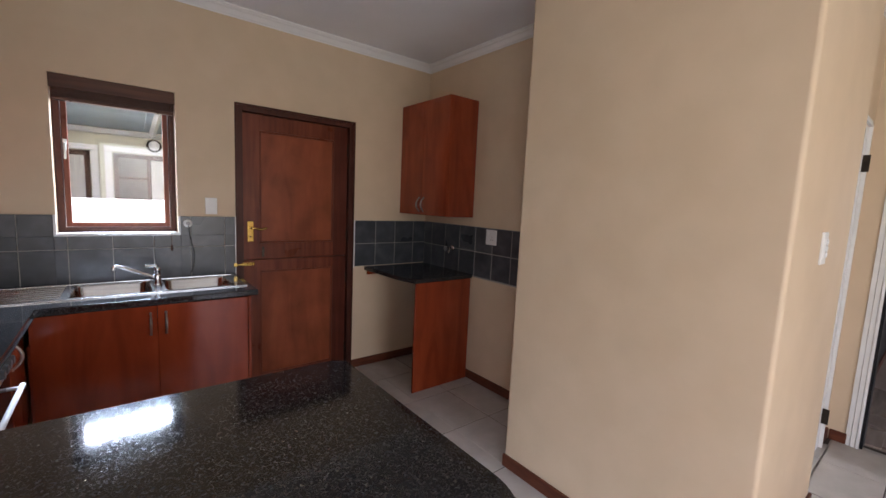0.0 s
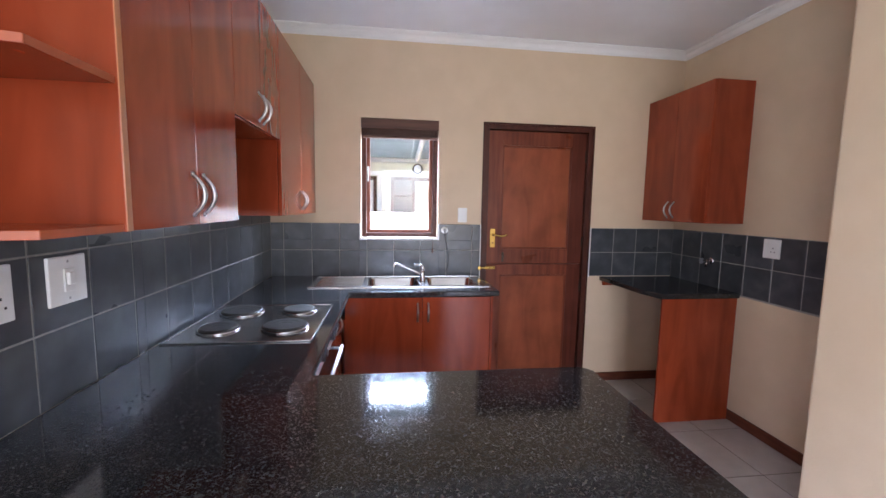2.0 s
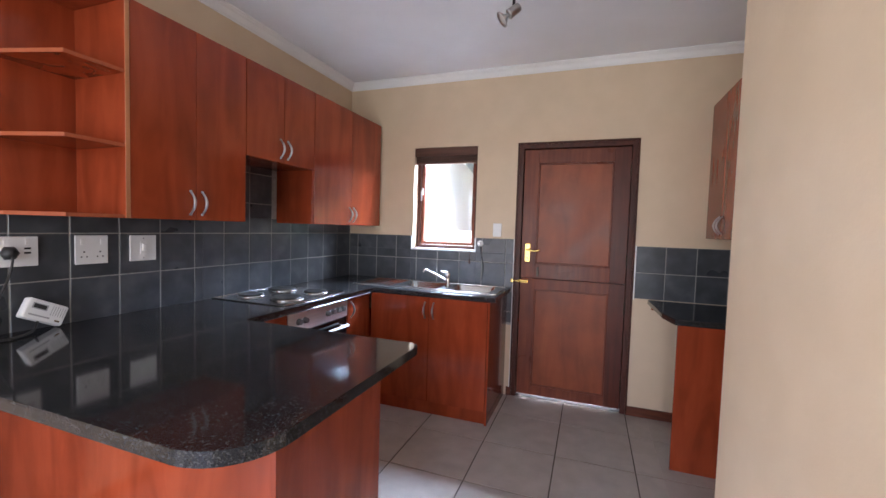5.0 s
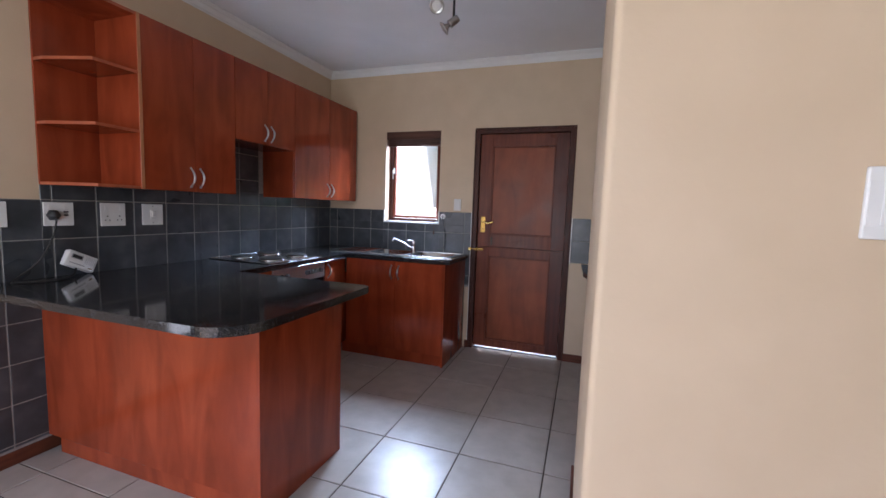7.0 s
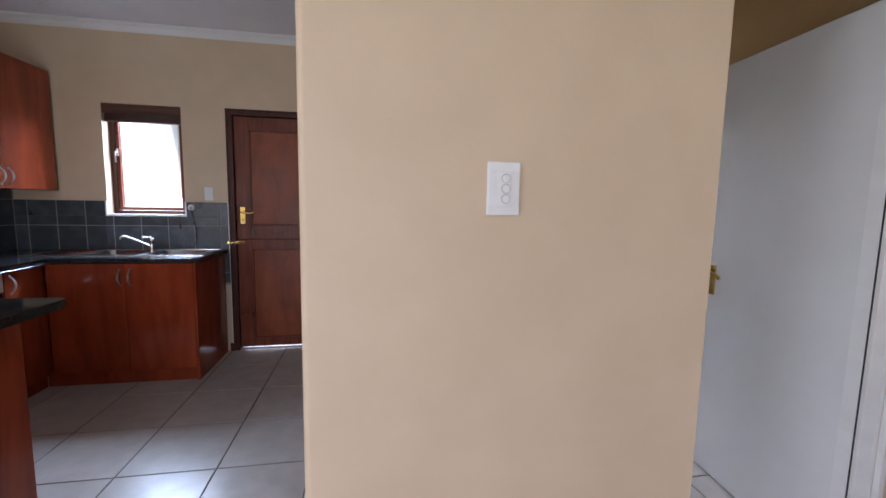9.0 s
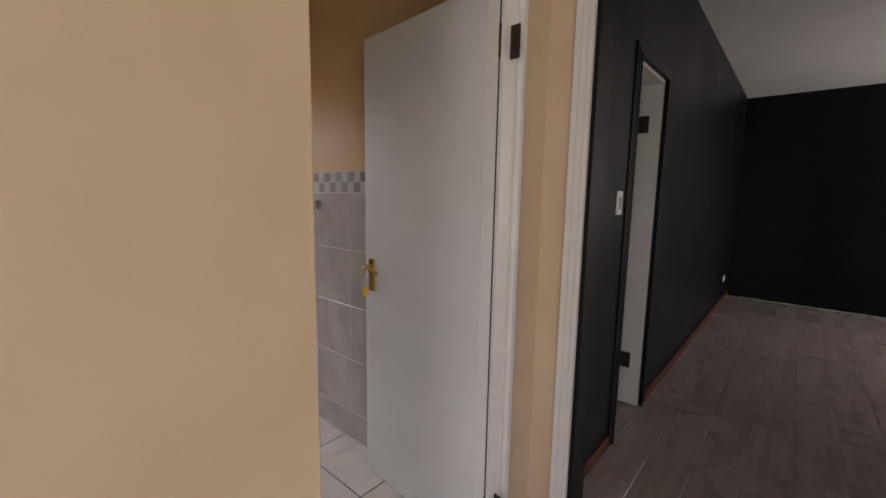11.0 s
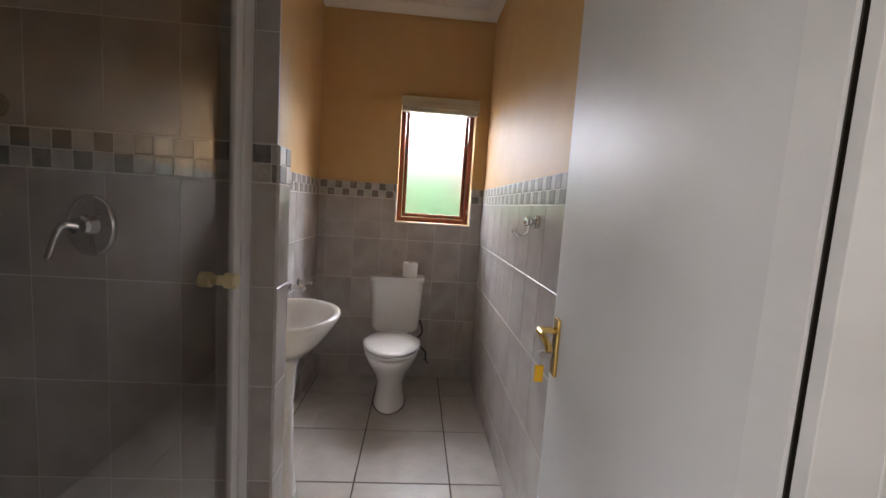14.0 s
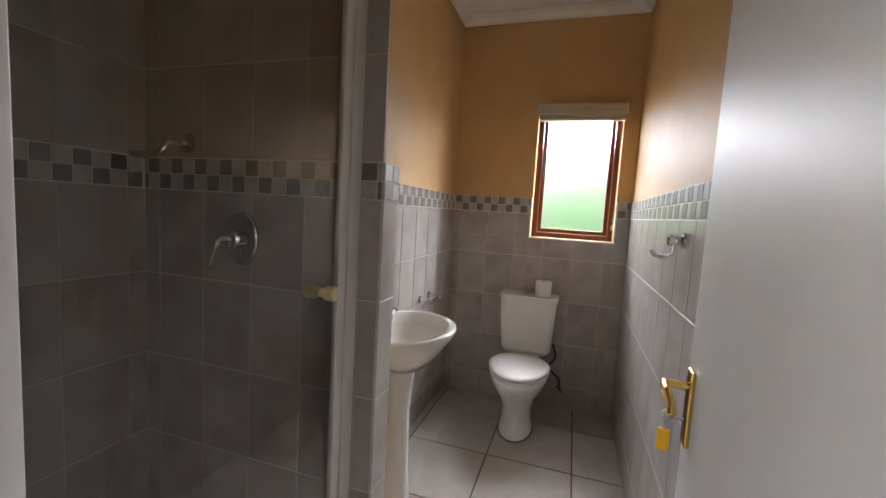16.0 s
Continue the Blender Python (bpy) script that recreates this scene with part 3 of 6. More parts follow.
def nook_cupboard():
    f = 2.166
    u = thing("wall_cabinet", 2.31, 2.8, 1.372, "cherry laminate two-door wall cabinet above the small counter", "wall cabinet")
    part("body", box(f + 0.018, XR - 0.002, 2.464, YB - 0.002, 1.372, 2.307, 0.001), CHERRY, u)
    for a, b, hy in ((2.464, 2.80, 2.768), (2.80, YB - 0.002, 2.832)):
        d = part("door", box(f, f + 0.016, a + 0.0015, b - 0.0015, 1.373, 2.306, 0.0018), CHERRY, u)
        bow_handle(d, (f, hy, 1.46), (0, 0, 1), (-1, 0, 0))
    return u


nook_cupboard()


def nook_counter():
    u = thing("side_counter", 2.2, 2.8, 0, "small speckled black counter with a cherry laminate end panel", "counter")
    out = [(XR - 0.012, 2.425), (1.875, 2.425), (1.835, 2.60), (1.815, YB - 0.012), (XR - 0.012, YB - 0.012)]
    part("worktop", prism(out, 0.868, 0.902, 0.006), GRANITE, u, "speckled black laminate top")
    part("end_panel", box(1.893, XR - 0.016, 2.438, 2.455, 0.0, 0.866, 0.0015), CHERRY, u)
    part("wall_batten", box(1.84, XR - 0.03, YB - 0.030, YB - 0.012, 0.83, 0.866, 0.001), CHERRY, u)
    return u


nook_counter()


def worktop():
    """The continuous worktop: sink run, hob run and the peninsula with its rounded end."""
    o = [(XL + 0.010, YB - 0.010), (XL + 0.010, 0.342)]
    o += arc(0.764 - 0.17, 0.342 + 0.17, 0.17, 270, 360, 14)
    o += arc(0.764 - 0.035, 1.265 - 0.035, 0.035, 0, 90, 6)
    o += [(-0.165, 1.265), (-0.165, 2.515), (0.795, 2.515), (0.795, YB - 0.010)]
    o += [(0.706, YB - 0.010), (0.706, 2.679), (-0.061, 2.679), (-0.061, YB - 0.010)]
    bm = prism(o, WT - 0.036, WT, 0.007)
    box(-0.060, 0.705, 3.011, YB - 0.010, WT - 0.036, WT, 0.0005, bm)
    return solid("worktop", bm, GRANITE, "glossy black speckled kitchen worktop with rounded peninsula", "worktop")


worktop()


def peninsula():
    u = thing("peninsula_unit", 0.0, 0.9, 0, "cherry laminate peninsula cabinet under the worktop", "kitchen cabinet")
    part("front_panel", box(XL + 0.012, 0.602, 0.622, 0.638, 0.088, WT - 0.038, 0.0015), CHERRY, u)
    part("end_panel", box(0.603, 0.620, 0.620, 1.205, 0.0, WT - 0.038, 0.0015), CHERRY, u)
    part("back_panel", box(-0.20, 0.602, 1.190, 1.205, 0.088, WT - 0.038, 0.0015), CHERRY, u)
    part("plinth", box(XL + 0.085, 0.602, 0.634, 0.650, 0.0, 0.086, 0.0015), CHERRY, u)
    part("plinth", box(-0.20, 0.602, 1.150, 1.166, 0.0, 0.086, 0.0015), CHERRY, u)
    return u


peninsula()


def base_front(u, axis, a, b, face, z0=0.10, z1=WT - 0.040, handle=None):
    if axis == "x":
        d = part("door", box(face, face + 0.016, a + 0.0015, b - 0.0015, z0, z1, 0.0018), CHERRY, u)
        bow_handle(d, (face + 0.016, handle, z1 - 0.09), (0, 0, 1), (1, 0, 0))
    else:
        d = part("door", box(a + 0.0015, b - 0.0015, face - 0.016, face, z0, z1, 0.0018), CHERRY, u)
        bow_handle(d, (handle, face - 0.016, z1 - 0.095), (0, 0, 1), (0, -1, 0))
    return d


sink_unit = thing("sink_cabinet", 0.3, 2.85, 0, "cherry laminate two-door sink cabinet", "kitchen cabinet")
part("body", box(-0.195, 0.735, FY + 0.002, YB - 0.012, 0.10, 0.74, 0.001), CHERRY, sink_unit)
base_front(sink_unit, "y", -0.185, 0.298, FY, handle=0.268)
base_front(sink_unit, "y", 0.298, 0.740, FY, handle=0.335)
part("end_panel", box(0.741, 0.757, FY - 0.016, YB - 0.012, 0.0, WT - 0.038, 0.0015), CHERRY, sink_unit)
part("plinth", box(-0.24, 0.740, FY + 0.012, FY + 0.028, 0.0, 0.10, 0.001), CHERRY, sink_unit)

corner_unit = thing("corner_cabinet", -0.5, 2.4, 0, "narrow cherry laminate cabinet beside the oven", "kitchen cabinet")
part("body", box(XL + 0.012, FX - 0.020, 2.215, 2.60, 0.10, 0.74, 0.001), CHERRY, corner_unit)
base_front(corner_unit, "x", 2.222, 2.530, FX - 0.018, handle=2.262)
part("plinth", box(FX - 0.06, FX - 0.044, 2.215, 2.545, 0.0, 0.10, 0.001), CHERRY, corner_unit)

drawer_unit = thing("base_cabinet", -0.5, 1.4, 0, "cherry laminate base cabinet between oven and peninsula", "kitchen cabinet")
part("body", box(XL + 0.012, FX - 0.020, 1.21, 1.612, 0.10, 0.74, 0.001), CHERRY, drawer_unit)
part("front_panel", box(FX - 0.018, FX - 0.002, 1.212, 1.612, 0.10, WT - 0.040, 0.0018), CHERRY, drawer_unit)
part("plinth", box(FX - 0.06, FX - 0.044, 1.21, 1.612, 0.0, 0.10, 0.001), CHERRY, drawer_unit)


def oven():
    f = FX - 0.002
    u = thing("built_in_oven", -0.45, 1.91, 0.10, "built-in stainless steel oven with black glass door", "oven")
    part("casing", box(XL + 0.06, f - 0.024, 1.618, 2.210, 0.14, WT - 0.042, 0.001), PLASTIC_GREY, u)
    panel = part("control_panel", box(f - 0.022, f + 0.004, 1.617, 2.211, 0.755, WT - 0.042, 0.003), BRUSHED, u, "brushed steel control panel")
    for y in (1.70, 1.757, 1.98, 2.035, 2.090, 2.145):
        part("knob", lathe([(0.020, 0.0), (0.0205, 0.004), (0.0175, 0.006), (0.0165, 0.022), (0.0145, 0.024)], f + 0.004, y, 0.815, 20, "x"), KNOB_GREY, panel, "dark grey control knob", smooth=False)
    d = part("door", box(f - 0.022, f, 1.619, 2.209, 0.20, 0.748, 0.003), DARK_GLASS, u, "black glass oven door")
    hb = tube([(f + 0.040, 1.66, 0.700), (f + 0.040, 2.17, 0.700)], 0.0095, 12)
    for y in (1.69, 2.14):
        tube([(f - 0.002, y, 0.700), (f + 0.040, y, 0.700)], 0.007, 10, hb)
    part("handle", hb, PLASTIC, d, "white bar handle", smooth=True)
    part("vent_strip", box(f - 0.022, f - 0.004, 1.619, 2.209, 0.140, 0.195, 0.002), STEEL, u)
    part("plinth", box(FX - 0.06, FX - 0.044, 1.613, 2.214, 0.0, 0.138, 0.001), CHERRY, u)
    return u


oven()


def hob():
    u = thing("electric_hob", -0.5, 1.91, WT, "stainless steel hob with four solid black hotplates", "hob")
    x0, x1, y0, y1 = -0.764, -0.216, 1.604, 2.190
    part("plate", box(x0, x1, y0, y1, WT + 0.0005, WT + 0.005, 0.002), STEEL, u, "brushed stainless steel plate")
    part("rim", boxes([(x0 - 0.004, x1 + 0.004, y0 - 0.004, y0 + 0.006, WT + 0.0005, WT + 0.0075), (x0 - 0.004, x1 + 0.004, y1 - 0.006, y1 + 0.004, WT + 0.0005, WT + 0.0075),
                       (x0 - 0.004, x0 + 0.006, y0 - 0.004, y1 + 0.004, WT + 0.0005, WT + 0.0075), (x1 - 0.006, x1 + 0.004, y0 - 0.004, y1 + 0.004, WT + 0.0005, WT + 0.0075)], 0.002), STEEL, u)
    for x, y, r in ((-0.62, 1.765, 0.074), (-0.355, 1.785, 0.090), (-0.62, 2.045, 0.090), (-0.355, 2.060, 0.074)):
        h = part("hotplate", lathe([(r, 0.0), (r, 0.012), (r - 0.004, 0.0165), (r * 0.62, 0.0165), (r * 0.60, 0.0155), (r * 0.30, 0.0155), (r * 0.28, 0.0145), (0.004, 0.0145)], x, y, WT + 0.005, 40), HOTPLATE, u, "black cast iron hotplate")
        part("ring", lathe([(r + 0.010, 0.0), (r + 0.009, 0.006), (r + 0.002, 0.009), (r + 0.001, 0.0)], x, y, WT + 0.005, 40), STEEL, h, "steel spill ring", smooth=True)
    return u


hob()


def sink():
    """A drop-in double sink pressed from one sheet, with a drainer."""
    u = thing("kitchen_sink", 0.18, 2.85, WT, "stainless steel double bowl sink with ribbed drainer", "sink")
    x0, x1, y0, y1 = -0.43, 0.765, 2.640, 3.055
    z = WT + 0.004
    bowls = ((-0.055, 0.290), (0.355, 0.700))
    rows = [(x0, bowls[0][0], y0, y1), (bowls[0][1], bowls[1][0], y0, y1), (bowls[1][1], x1, y0, y1)]
    rows += [(a, b, y0, 2.685) for a, b in bowls] + [(a, b, 3.005, y1) for a, b in bowls]
    for a, b, c, d in rows:
        part("deck_strip", box(a, b, c, d, WT + 0.0005, z), STEEL, u)
    part("rim", boxes([(x0, x1, y0, y0 + 0.012, z - 0.001, z + 0.003), (x0, x1, y1 - 0.012, y1, z - 0.001, z + 0.003), (x0, x0 + 0.012, y0, y1, z - 0.001, z + 0.003), (x1 - 0.012, x1, y0, y1, z - 0.001, z + 0.003)], 0.0012), STEEL, u)
    for k in range(7):
        part("drainer_rib", tube([(-0.39, 2.70 + 0.050 * k, z + 0.0005), (-0.09, 2.70 + 0.050 * k, z + 0.0005)], 0.004, 6), STEEL, u)
    for a, b in bowls:
        bm = bmesh.new()
        rings = []
        for inset, depth in ((0.0, 0.0), (0.006, 0.010), (0.014, 0.120), (0.030, 0.142), (0.070, 0.148)):
            xa, xb, ya, yb, r = a + inset, b - inset, 2.685 + inset, 3.005 - inset, 0.045
            ring = arc(xb - r, yb - r, r, 0, 90, 4) + arc(xa + r, yb - r, r, 90, 180, 4) + arc(xa + r, ya + r, r, 180, 270, 4) + arc(xb - r, ya + r, r, 270, 360, 4)
            rings.append([bm.verts.new((x, y, z - depth)) for x, y in ring])
        for p, q in zip(rings, rings[1:]):
            for k in range(len(p)):
                bm.faces.new((p[k], p[(k + 1) % len(p)], q[(k + 1) % len(p)], q[k]))
        bm.faces.new(rings[-1])
        bowl = part("bowl", bm, STEEL, u, "pressed steel bowl", smooth=True)
        part("waste", lathe([(0.038, 0.0), (0.036, 0.003), (0.020, 0.002), (0.004, 0.001)], (a + b) / 2, 2.845, z - 0.1478, 20), CHROME, bowl)
    return u


sink()


def mixer_tap():
    u = thing("mixer_tap", 0.322, 2.86, WT, "chrome sink mixer with a swivel spout", "tap")
    x, y, z = 0.322, 2.86, WT + 0.004
    part("body", lathe([(0.026, 0.0), (0.025, 0.008), (0.018, 0.014), (0.017, 0.080), (0.019, 0.086), (0.019, 0.102), (0.011, 0.109)], x, y, z, 24), CHROME, u, smooth=True)
    part("spout", tube(curve_points([(x - 0.010, y, z + 0.045), (x - 0.05, y - 0.004, z + 0.066), (x - 0.16, y - 0.02, z + 0.118), (x - 0.192, y - 0.025, z + 0.124), (x - 0.205, y - 0.027, z + 0.104)]), 0.0090, 12), CHROME, u, smooth=True)
    part("lever", tube(curve_points([(x, y, z + 0.102), (x - 0.012, y - 0.004, z + 0.114), (x - 0.058, y - 0.015, z + 0.119)]), [0.013] * 9 + [0.008] * 8, 10), CHROME, u, smooth=True)
    return u


mixer_tap()

# ---- back door ----


def stable_door():
    u = thing("door_back", 1.26, YB, 0, "closed dark cherry stained wooden stable door in two leaves", "door", kind="structure")
    x0, x1, z1 = KD[0], KD[1], KD[3]
    f = 0.038
    part("frame", boxes([(x0 + 0.001, x0 + f, YB - 0.004, YB + 0.10, 0, z1 - 0.001), (x1 - f, x1 - 0.001, YB - 0.004, YB + 0.10, 0, z1 - 0.001), (x0 + f, x1 - f, YB - 0.004, YB + 0.10, z1 - f, z1 - 0.001)], 0.0015), FRAME_WOOD, u, "dark stained wooden door frame")
    part("frame_trim", boxes([(x0 - 0.012, x0, YB - 0.010, YB + 0.002, 0, z1 + 0.012), (x1, x1 + 0.012, YB - 0.010, YB + 0.002, 0, z1 + 0.012), (x0, x1, YB - 0.010, YB + 0.002, z1, z1 + 0.012)], 0.0015), FRAME_WOOD, u)
    lx0, lx1 = x0 + f + 0.003, x1 - f - 0.003
    y0, y1 = YB + 0.030, YB + 0.070
    sw = 0.115
    for name, za, zb, rb, rt in (("upper_leaf", 1.003, z1 - f - 0.004, 0.118, 0.110), ("lower_leaf", 0.021, 0.998, 0.075, 0.085)):
        leaf = part(name, boxes([(lx0, lx0 + sw, y0, y1, za, zb), (lx0 + sw, lx1 - sw, y0 + 0.001, y1, za, za + rb), (lx0 + sw, lx1 - sw, y0 + 0.001, y1, zb - rt, zb)], 0.0015), MERANTI, u)
        part("hinge_stile", box(lx1 - sw, lx1, y0, y1, za, zb, 0.0015), MERANTI_DARK, leaf, "darker stained stile")
        part("panel", box(lx0 + sw, lx1 - sw, y0 + 0.012, y1 - 0.010, za + rb, zb - rt), MERANTI_PANEL, leaf, "plain veneered panel")
        m = 0.014
        pa, pb, pc, pd = lx0 + sw, lx1 - sw, za + rb, zb - rt
        part("bead", boxes([(pa, pb, y0 + 0.003, y0 + 0.014, pc, pc + m), (pa, pb, y0 + 0.003, y0 + 0.014, pd - m, pd), (pa, pa + m, y0 + 0.003, y0 + 0.014, pc, pd), (pb - m, pb, y0 + 0.003, y0 + 0.014, pc, pd)], 0.003), MERANTI, leaf)
        for zz in (za + 0.18, zb - 0.18):
            part("hinge", tube([(lx1 + 0.002, y0 - 0.003, zz - 0.045), (lx1 + 0.002, y0 - 0.003, zz + 0.045)], 0.006, 8), HINGE, leaf)
    # stops and strip behind the leaves, added to block lamp light through the gaps
    part("door_stop", boxes([(x0 + f, x0 + f + 0.014, y1 + 0.001, YB + 0.10, 0.006, z1 - f), (x1 - f - 0.014, x1 - f, y1 + 0.001, YB + 0.10, 0, z1 - f), (x0 + f + 0.014, x1 - f - 0.014, y1 + 0.001, YB + 0.10, z1 - f - 0.014, z1 - f)]), FRAME_WOOD, u)
    part("meeting_strip", box(lx0 + 0.014, lx1 - 0.014, y1 + 0.0005, y1 + 0.014, 0.97, 1.03, 0.002), MERANTI, u)
    # pale strip added so the gap under the door looks lit from outside
    part("threshold", box(x0 + f, x1 - f, YB + 0.072, YB + 0.215, 0.0, 0.005, 0.001), ALU, u, "pale strip added to brighten the gap under the door")
    # brass furniture
    hp = part("handle_plate", box(0.885, 0.928, y0 - 0.006, y0, 1.135, 1.285, 0.002), BRASS, u, "polished brass lever handle")
    part("lever", tube(curve_points([(0.906, y0 - 0.005, 1.235), (0.906, y0 - 0.045, 1.236), (0.925, y0 - 0.050, 1.236), (0.97, y0 - 0.048, 1.228), (1.010, y0 - 0.046, 1.238)]), 0.0075, 10), BRASS, hp, smooth=True)
    part("keyhole", lathe([(0.0055, -0.0072), (0.0055, -0.0055)], 0.906, y0, 1.172, 12, "y"), BLACK_PLASTIC, hp)
    b = part("turn_latch", box(0.985, 1.003, y0 - 0.005, y0, 1.020, 1.095, 0.002), HINGE, u, "small dull bronze catch")
    part("knob", tube([(0.994, y0 - 0.004, 1.065), (0.994, y0 - 0.028, 1.065)], 0.007, 10), HINGE, b)
    yb = YB - 0.005
    bolt = part("bolt", box(0.838, 0.925, yb - 0.004, yb, 0.963, 0.987, 0.0015), BRASS, u, "brass sliding bolt")
    part("rod", tube([(0.796, yb - 0.010, 0.975), (0.915, yb - 0.010, 0.975)], 0.0058, 10), BRASS, bolt)
    for xk in (0.846, 0.880, 0.914):
        part("keeper", box(xk - 0.005, xk + 0.005, yb - 0.018, yb - 0.003, 0.964, 0.986, 0.002), BRASS, bolt)
    part("bolt_knob", tube([(0.897, yb - 0.012, 0.975), (0.897, yb - 0.030, 0.972)], 0.004, 8), BRASS, bolt)
    part("strike", box(0.784, 0.806, yb - 0.016, yb - 0.001, 0.961, 0.989, 0.002), BRASS, bolt)
    return u


stable_door()

# ---- kitchen window ----


def casement(name, opening, yf, label, pane_material, blind_material, hand_left=True):
    """A timber window set back in its opening; returns the thing."""
    x0, x1, z0, z1 = opening
    u = thing(name, (x0 + x1) / 2, yf, z0, label, "window", kind="structure")
    f = 0.034
    part("window_frame", boxes([(x0 + 0.001, x0 + f, yf, yf + 0.07, z0 + 0.001, z1 - 0.001), (x1 - f, x1 - 0.001, yf, yf + 0.07, z0 + 0.001, z1 - 0.001),
                                (x0 + f, x1 - f, yf, yf + 0.07, z0 + 0.001, z0 + f), (x0 + f, x1 - f, yf, yf + 0.07, z1 - f, z1 - 0.001)], 0.002), FRAME_WOOD if pane_material is DIM_GLASS else MERANTI, u, "stained timber frame")
    a, b, c, d = x0 + f + 0.003, x1 - f - 0.003, z0 + f + 0.003, z1 - f - 0.003
    s = 0.026
    sash = part("sash", boxes([(a, a + s, yf + 0.014, yf + 0.055, c, d), (b - s, b, yf + 0.014, yf + 0.055, c, d), (a + s, b - s, yf + 0.014, yf + 0.055, c, c + s), (a + s, b - s, yf + 0.014, yf + 0.055, d - s, d)], 0.002), MERANTI, u, "stained timber sash")
    pane = part("pane", box(a + s - 0.004, b - s + 0.004, yf + 0.032, yf + 0.037, c + s - 0.004, d - s + 0.004), pane_material, sash, "glass pane")
    pane.visible_shadow = False
    hz = (c + d) / 2 + 0.07
    hb = box(a + 0.004, a + 0.020, yf + 0.004, yf + 0.014, hz - 0.03, hz + 0.03, 0.002)
    tube(curve_points([(a + 0.012, yf + 0.006, hz), (a + 0.012, yf - 0.022, hz), (a + 0.014, yf - 0.026, hz - 0.04), (a + 0.012, yf - 0.018, hz - 0.085)]), 0.006, 8, hb)
    part("fastener", hb, HINGE if pane_material is FROSTED else SATIN, sash, "casement fastener")
    return u


casement("window_kitchen", KW, YB + 0.085, "closed timber casement window above the sink", DIM_GLASS, BLIND_WOOD)
solid("window_reveal_trim", boxes([(KW[0] - 0.012, KW[0], YB - 0.011, YB - 0.001, KW[2] - 0.012, 1.318), (KW[1], KW[1] + 0.012, YB - 0.011, YB - 0.001, KW[2] - 0.012, 1.318), (KW[0], KW[1], YB - 0.011, YB - 0.001, KW[2] - 0.012, KW[2])], 0.001),
      PLASTIC, "white plastic tile edging round the window opening", "tile trim", kind="structure")
solid("window_sill", box(KW[0] + 0.002, KW[1] - 0.002, YB - 0.006, YB + 0.084, KW[2] + 0.0005, KW[2] + 0.006, 0.001), WHITE_TRIM, "white painted window ledge above the sink", "window sill", kind="structure")


def raised_blind(name, x0, x1, y, ztop, zbot, material, label, cord=None):
    """A venetian blind pulled up: valance, a stack of slats and the bottom rail."""
    u = thing(name, (x0 + x1) / 2, y, zbot, label, "blind")
    part("valance", box(x0, x1, y - 0.018, y - 0.006, ztop - 0.075, ztop, 0.003), material, u)
    part("headrail", box(x0 + 0.006, x1 - 0.006, y - 0.005, y + 0.040, ztop - 0.045, ztop - 0.004, 0.002), material, u)
    n = int((ztop - 0.047 - zbot - 0.02) / 0.0062)
    for k in range(n):
        z = zbot + 0.021 + k * 0.0062
        part("slat", box(x0 + 0.008, x1 - 0.008, y - 0.005, y + 0.042, z, z + 0.0034), material, u)
    part("bottom_rail", box(x0 + 0.008, x1 - 0.008, y - 0.006, y + 0.043, zbot, zbot + 0.018, 0.003), material, u)
    for x in (x0 + 0.09, x1 - 0.09):
        part("cord_button", lathe([(0.006, 0.0), (0.006, 0.006)], x, y - 0.001, zbot - 0.006, 10), material, u)
    if cord:
        c = part("cord", tube(curve_points(cord), 0.0016, 6), material, u)
        e = cord[-1]
        part("tassel", lathe([(0.003, 0.012), (0.007, 0.0), (0.007, -0.02), (0.002, -0.028)], e[0], e[1], e[2], 10), material, c)
    return u


raised_blind("venetian_blind", KW[0] + 0.002, KW[1] - 0.002, YB + 0.020, 2.098, 1.960, BLIND_WOOD, "dark brown wooden venetian blind pulled fully up",
             [(0.43, YB + 0.005, 2.02), (0.432, YB - 0.004, 1.70), (0.425, YB - 0.014, 1.35), (0.42, YB - 0.016, 1.12)])

# ---- switches, sockets and small fittings ----


def plate(name, face, c, w, h, label, kind_of, parts):
    """A wall plate; face is the outward direction, c its centre on the wall, parts its raised bits (across, up, width, height, depth, material, name)."""
    u = thing(name, c[0], c[1], c[2] - h / 2, label, kind_of)
    o = Vector(face)
    a = Vector((0, 0, 1)).cross(o)
    c = Vector(c)

    def slab(cu, cv, w2, h2, d0, d1, r):
        p, q = c + a * (cu - w2 / 2) + Vector((0, 0, cv - h2 / 2)) + o * d0, c + a * (cu + w2 / 2) + Vector((0, 0, cv + h2 / 2)) + o * d1
        return box(min(p.x, q.x), max(p.x, q.x), min(p.y, q.y), max(p.y, q.y), p.z, q.z, r)

    base = part("plate", slab(0, 0, w, h, 0.0, 0.009, 0.003), PLASTIC, u)
    for cu, cv, w2, h2, d, material, nm in parts:
        part(nm, slab(cu, cv, w2, h2, 0.0085, 0.0085 + d, min(w2, h2, d) * 0.25), material, u)
    return u


def pins(cu, cv):
    return [(cu, cv + 0.012, 0.007, 0.007, 0.0012, BLACK_PLASTIC, "pin_hole"), (cu - 0.011, cv - 0.010, 0.006, 0.006, 0.0012, BLACK_PLASTIC, "pin_hole"), (cu + 0.011, cv - 0.010, 0.006, 0.006, 0.0012, BLACK_PLASTIC, "pin_hole")]


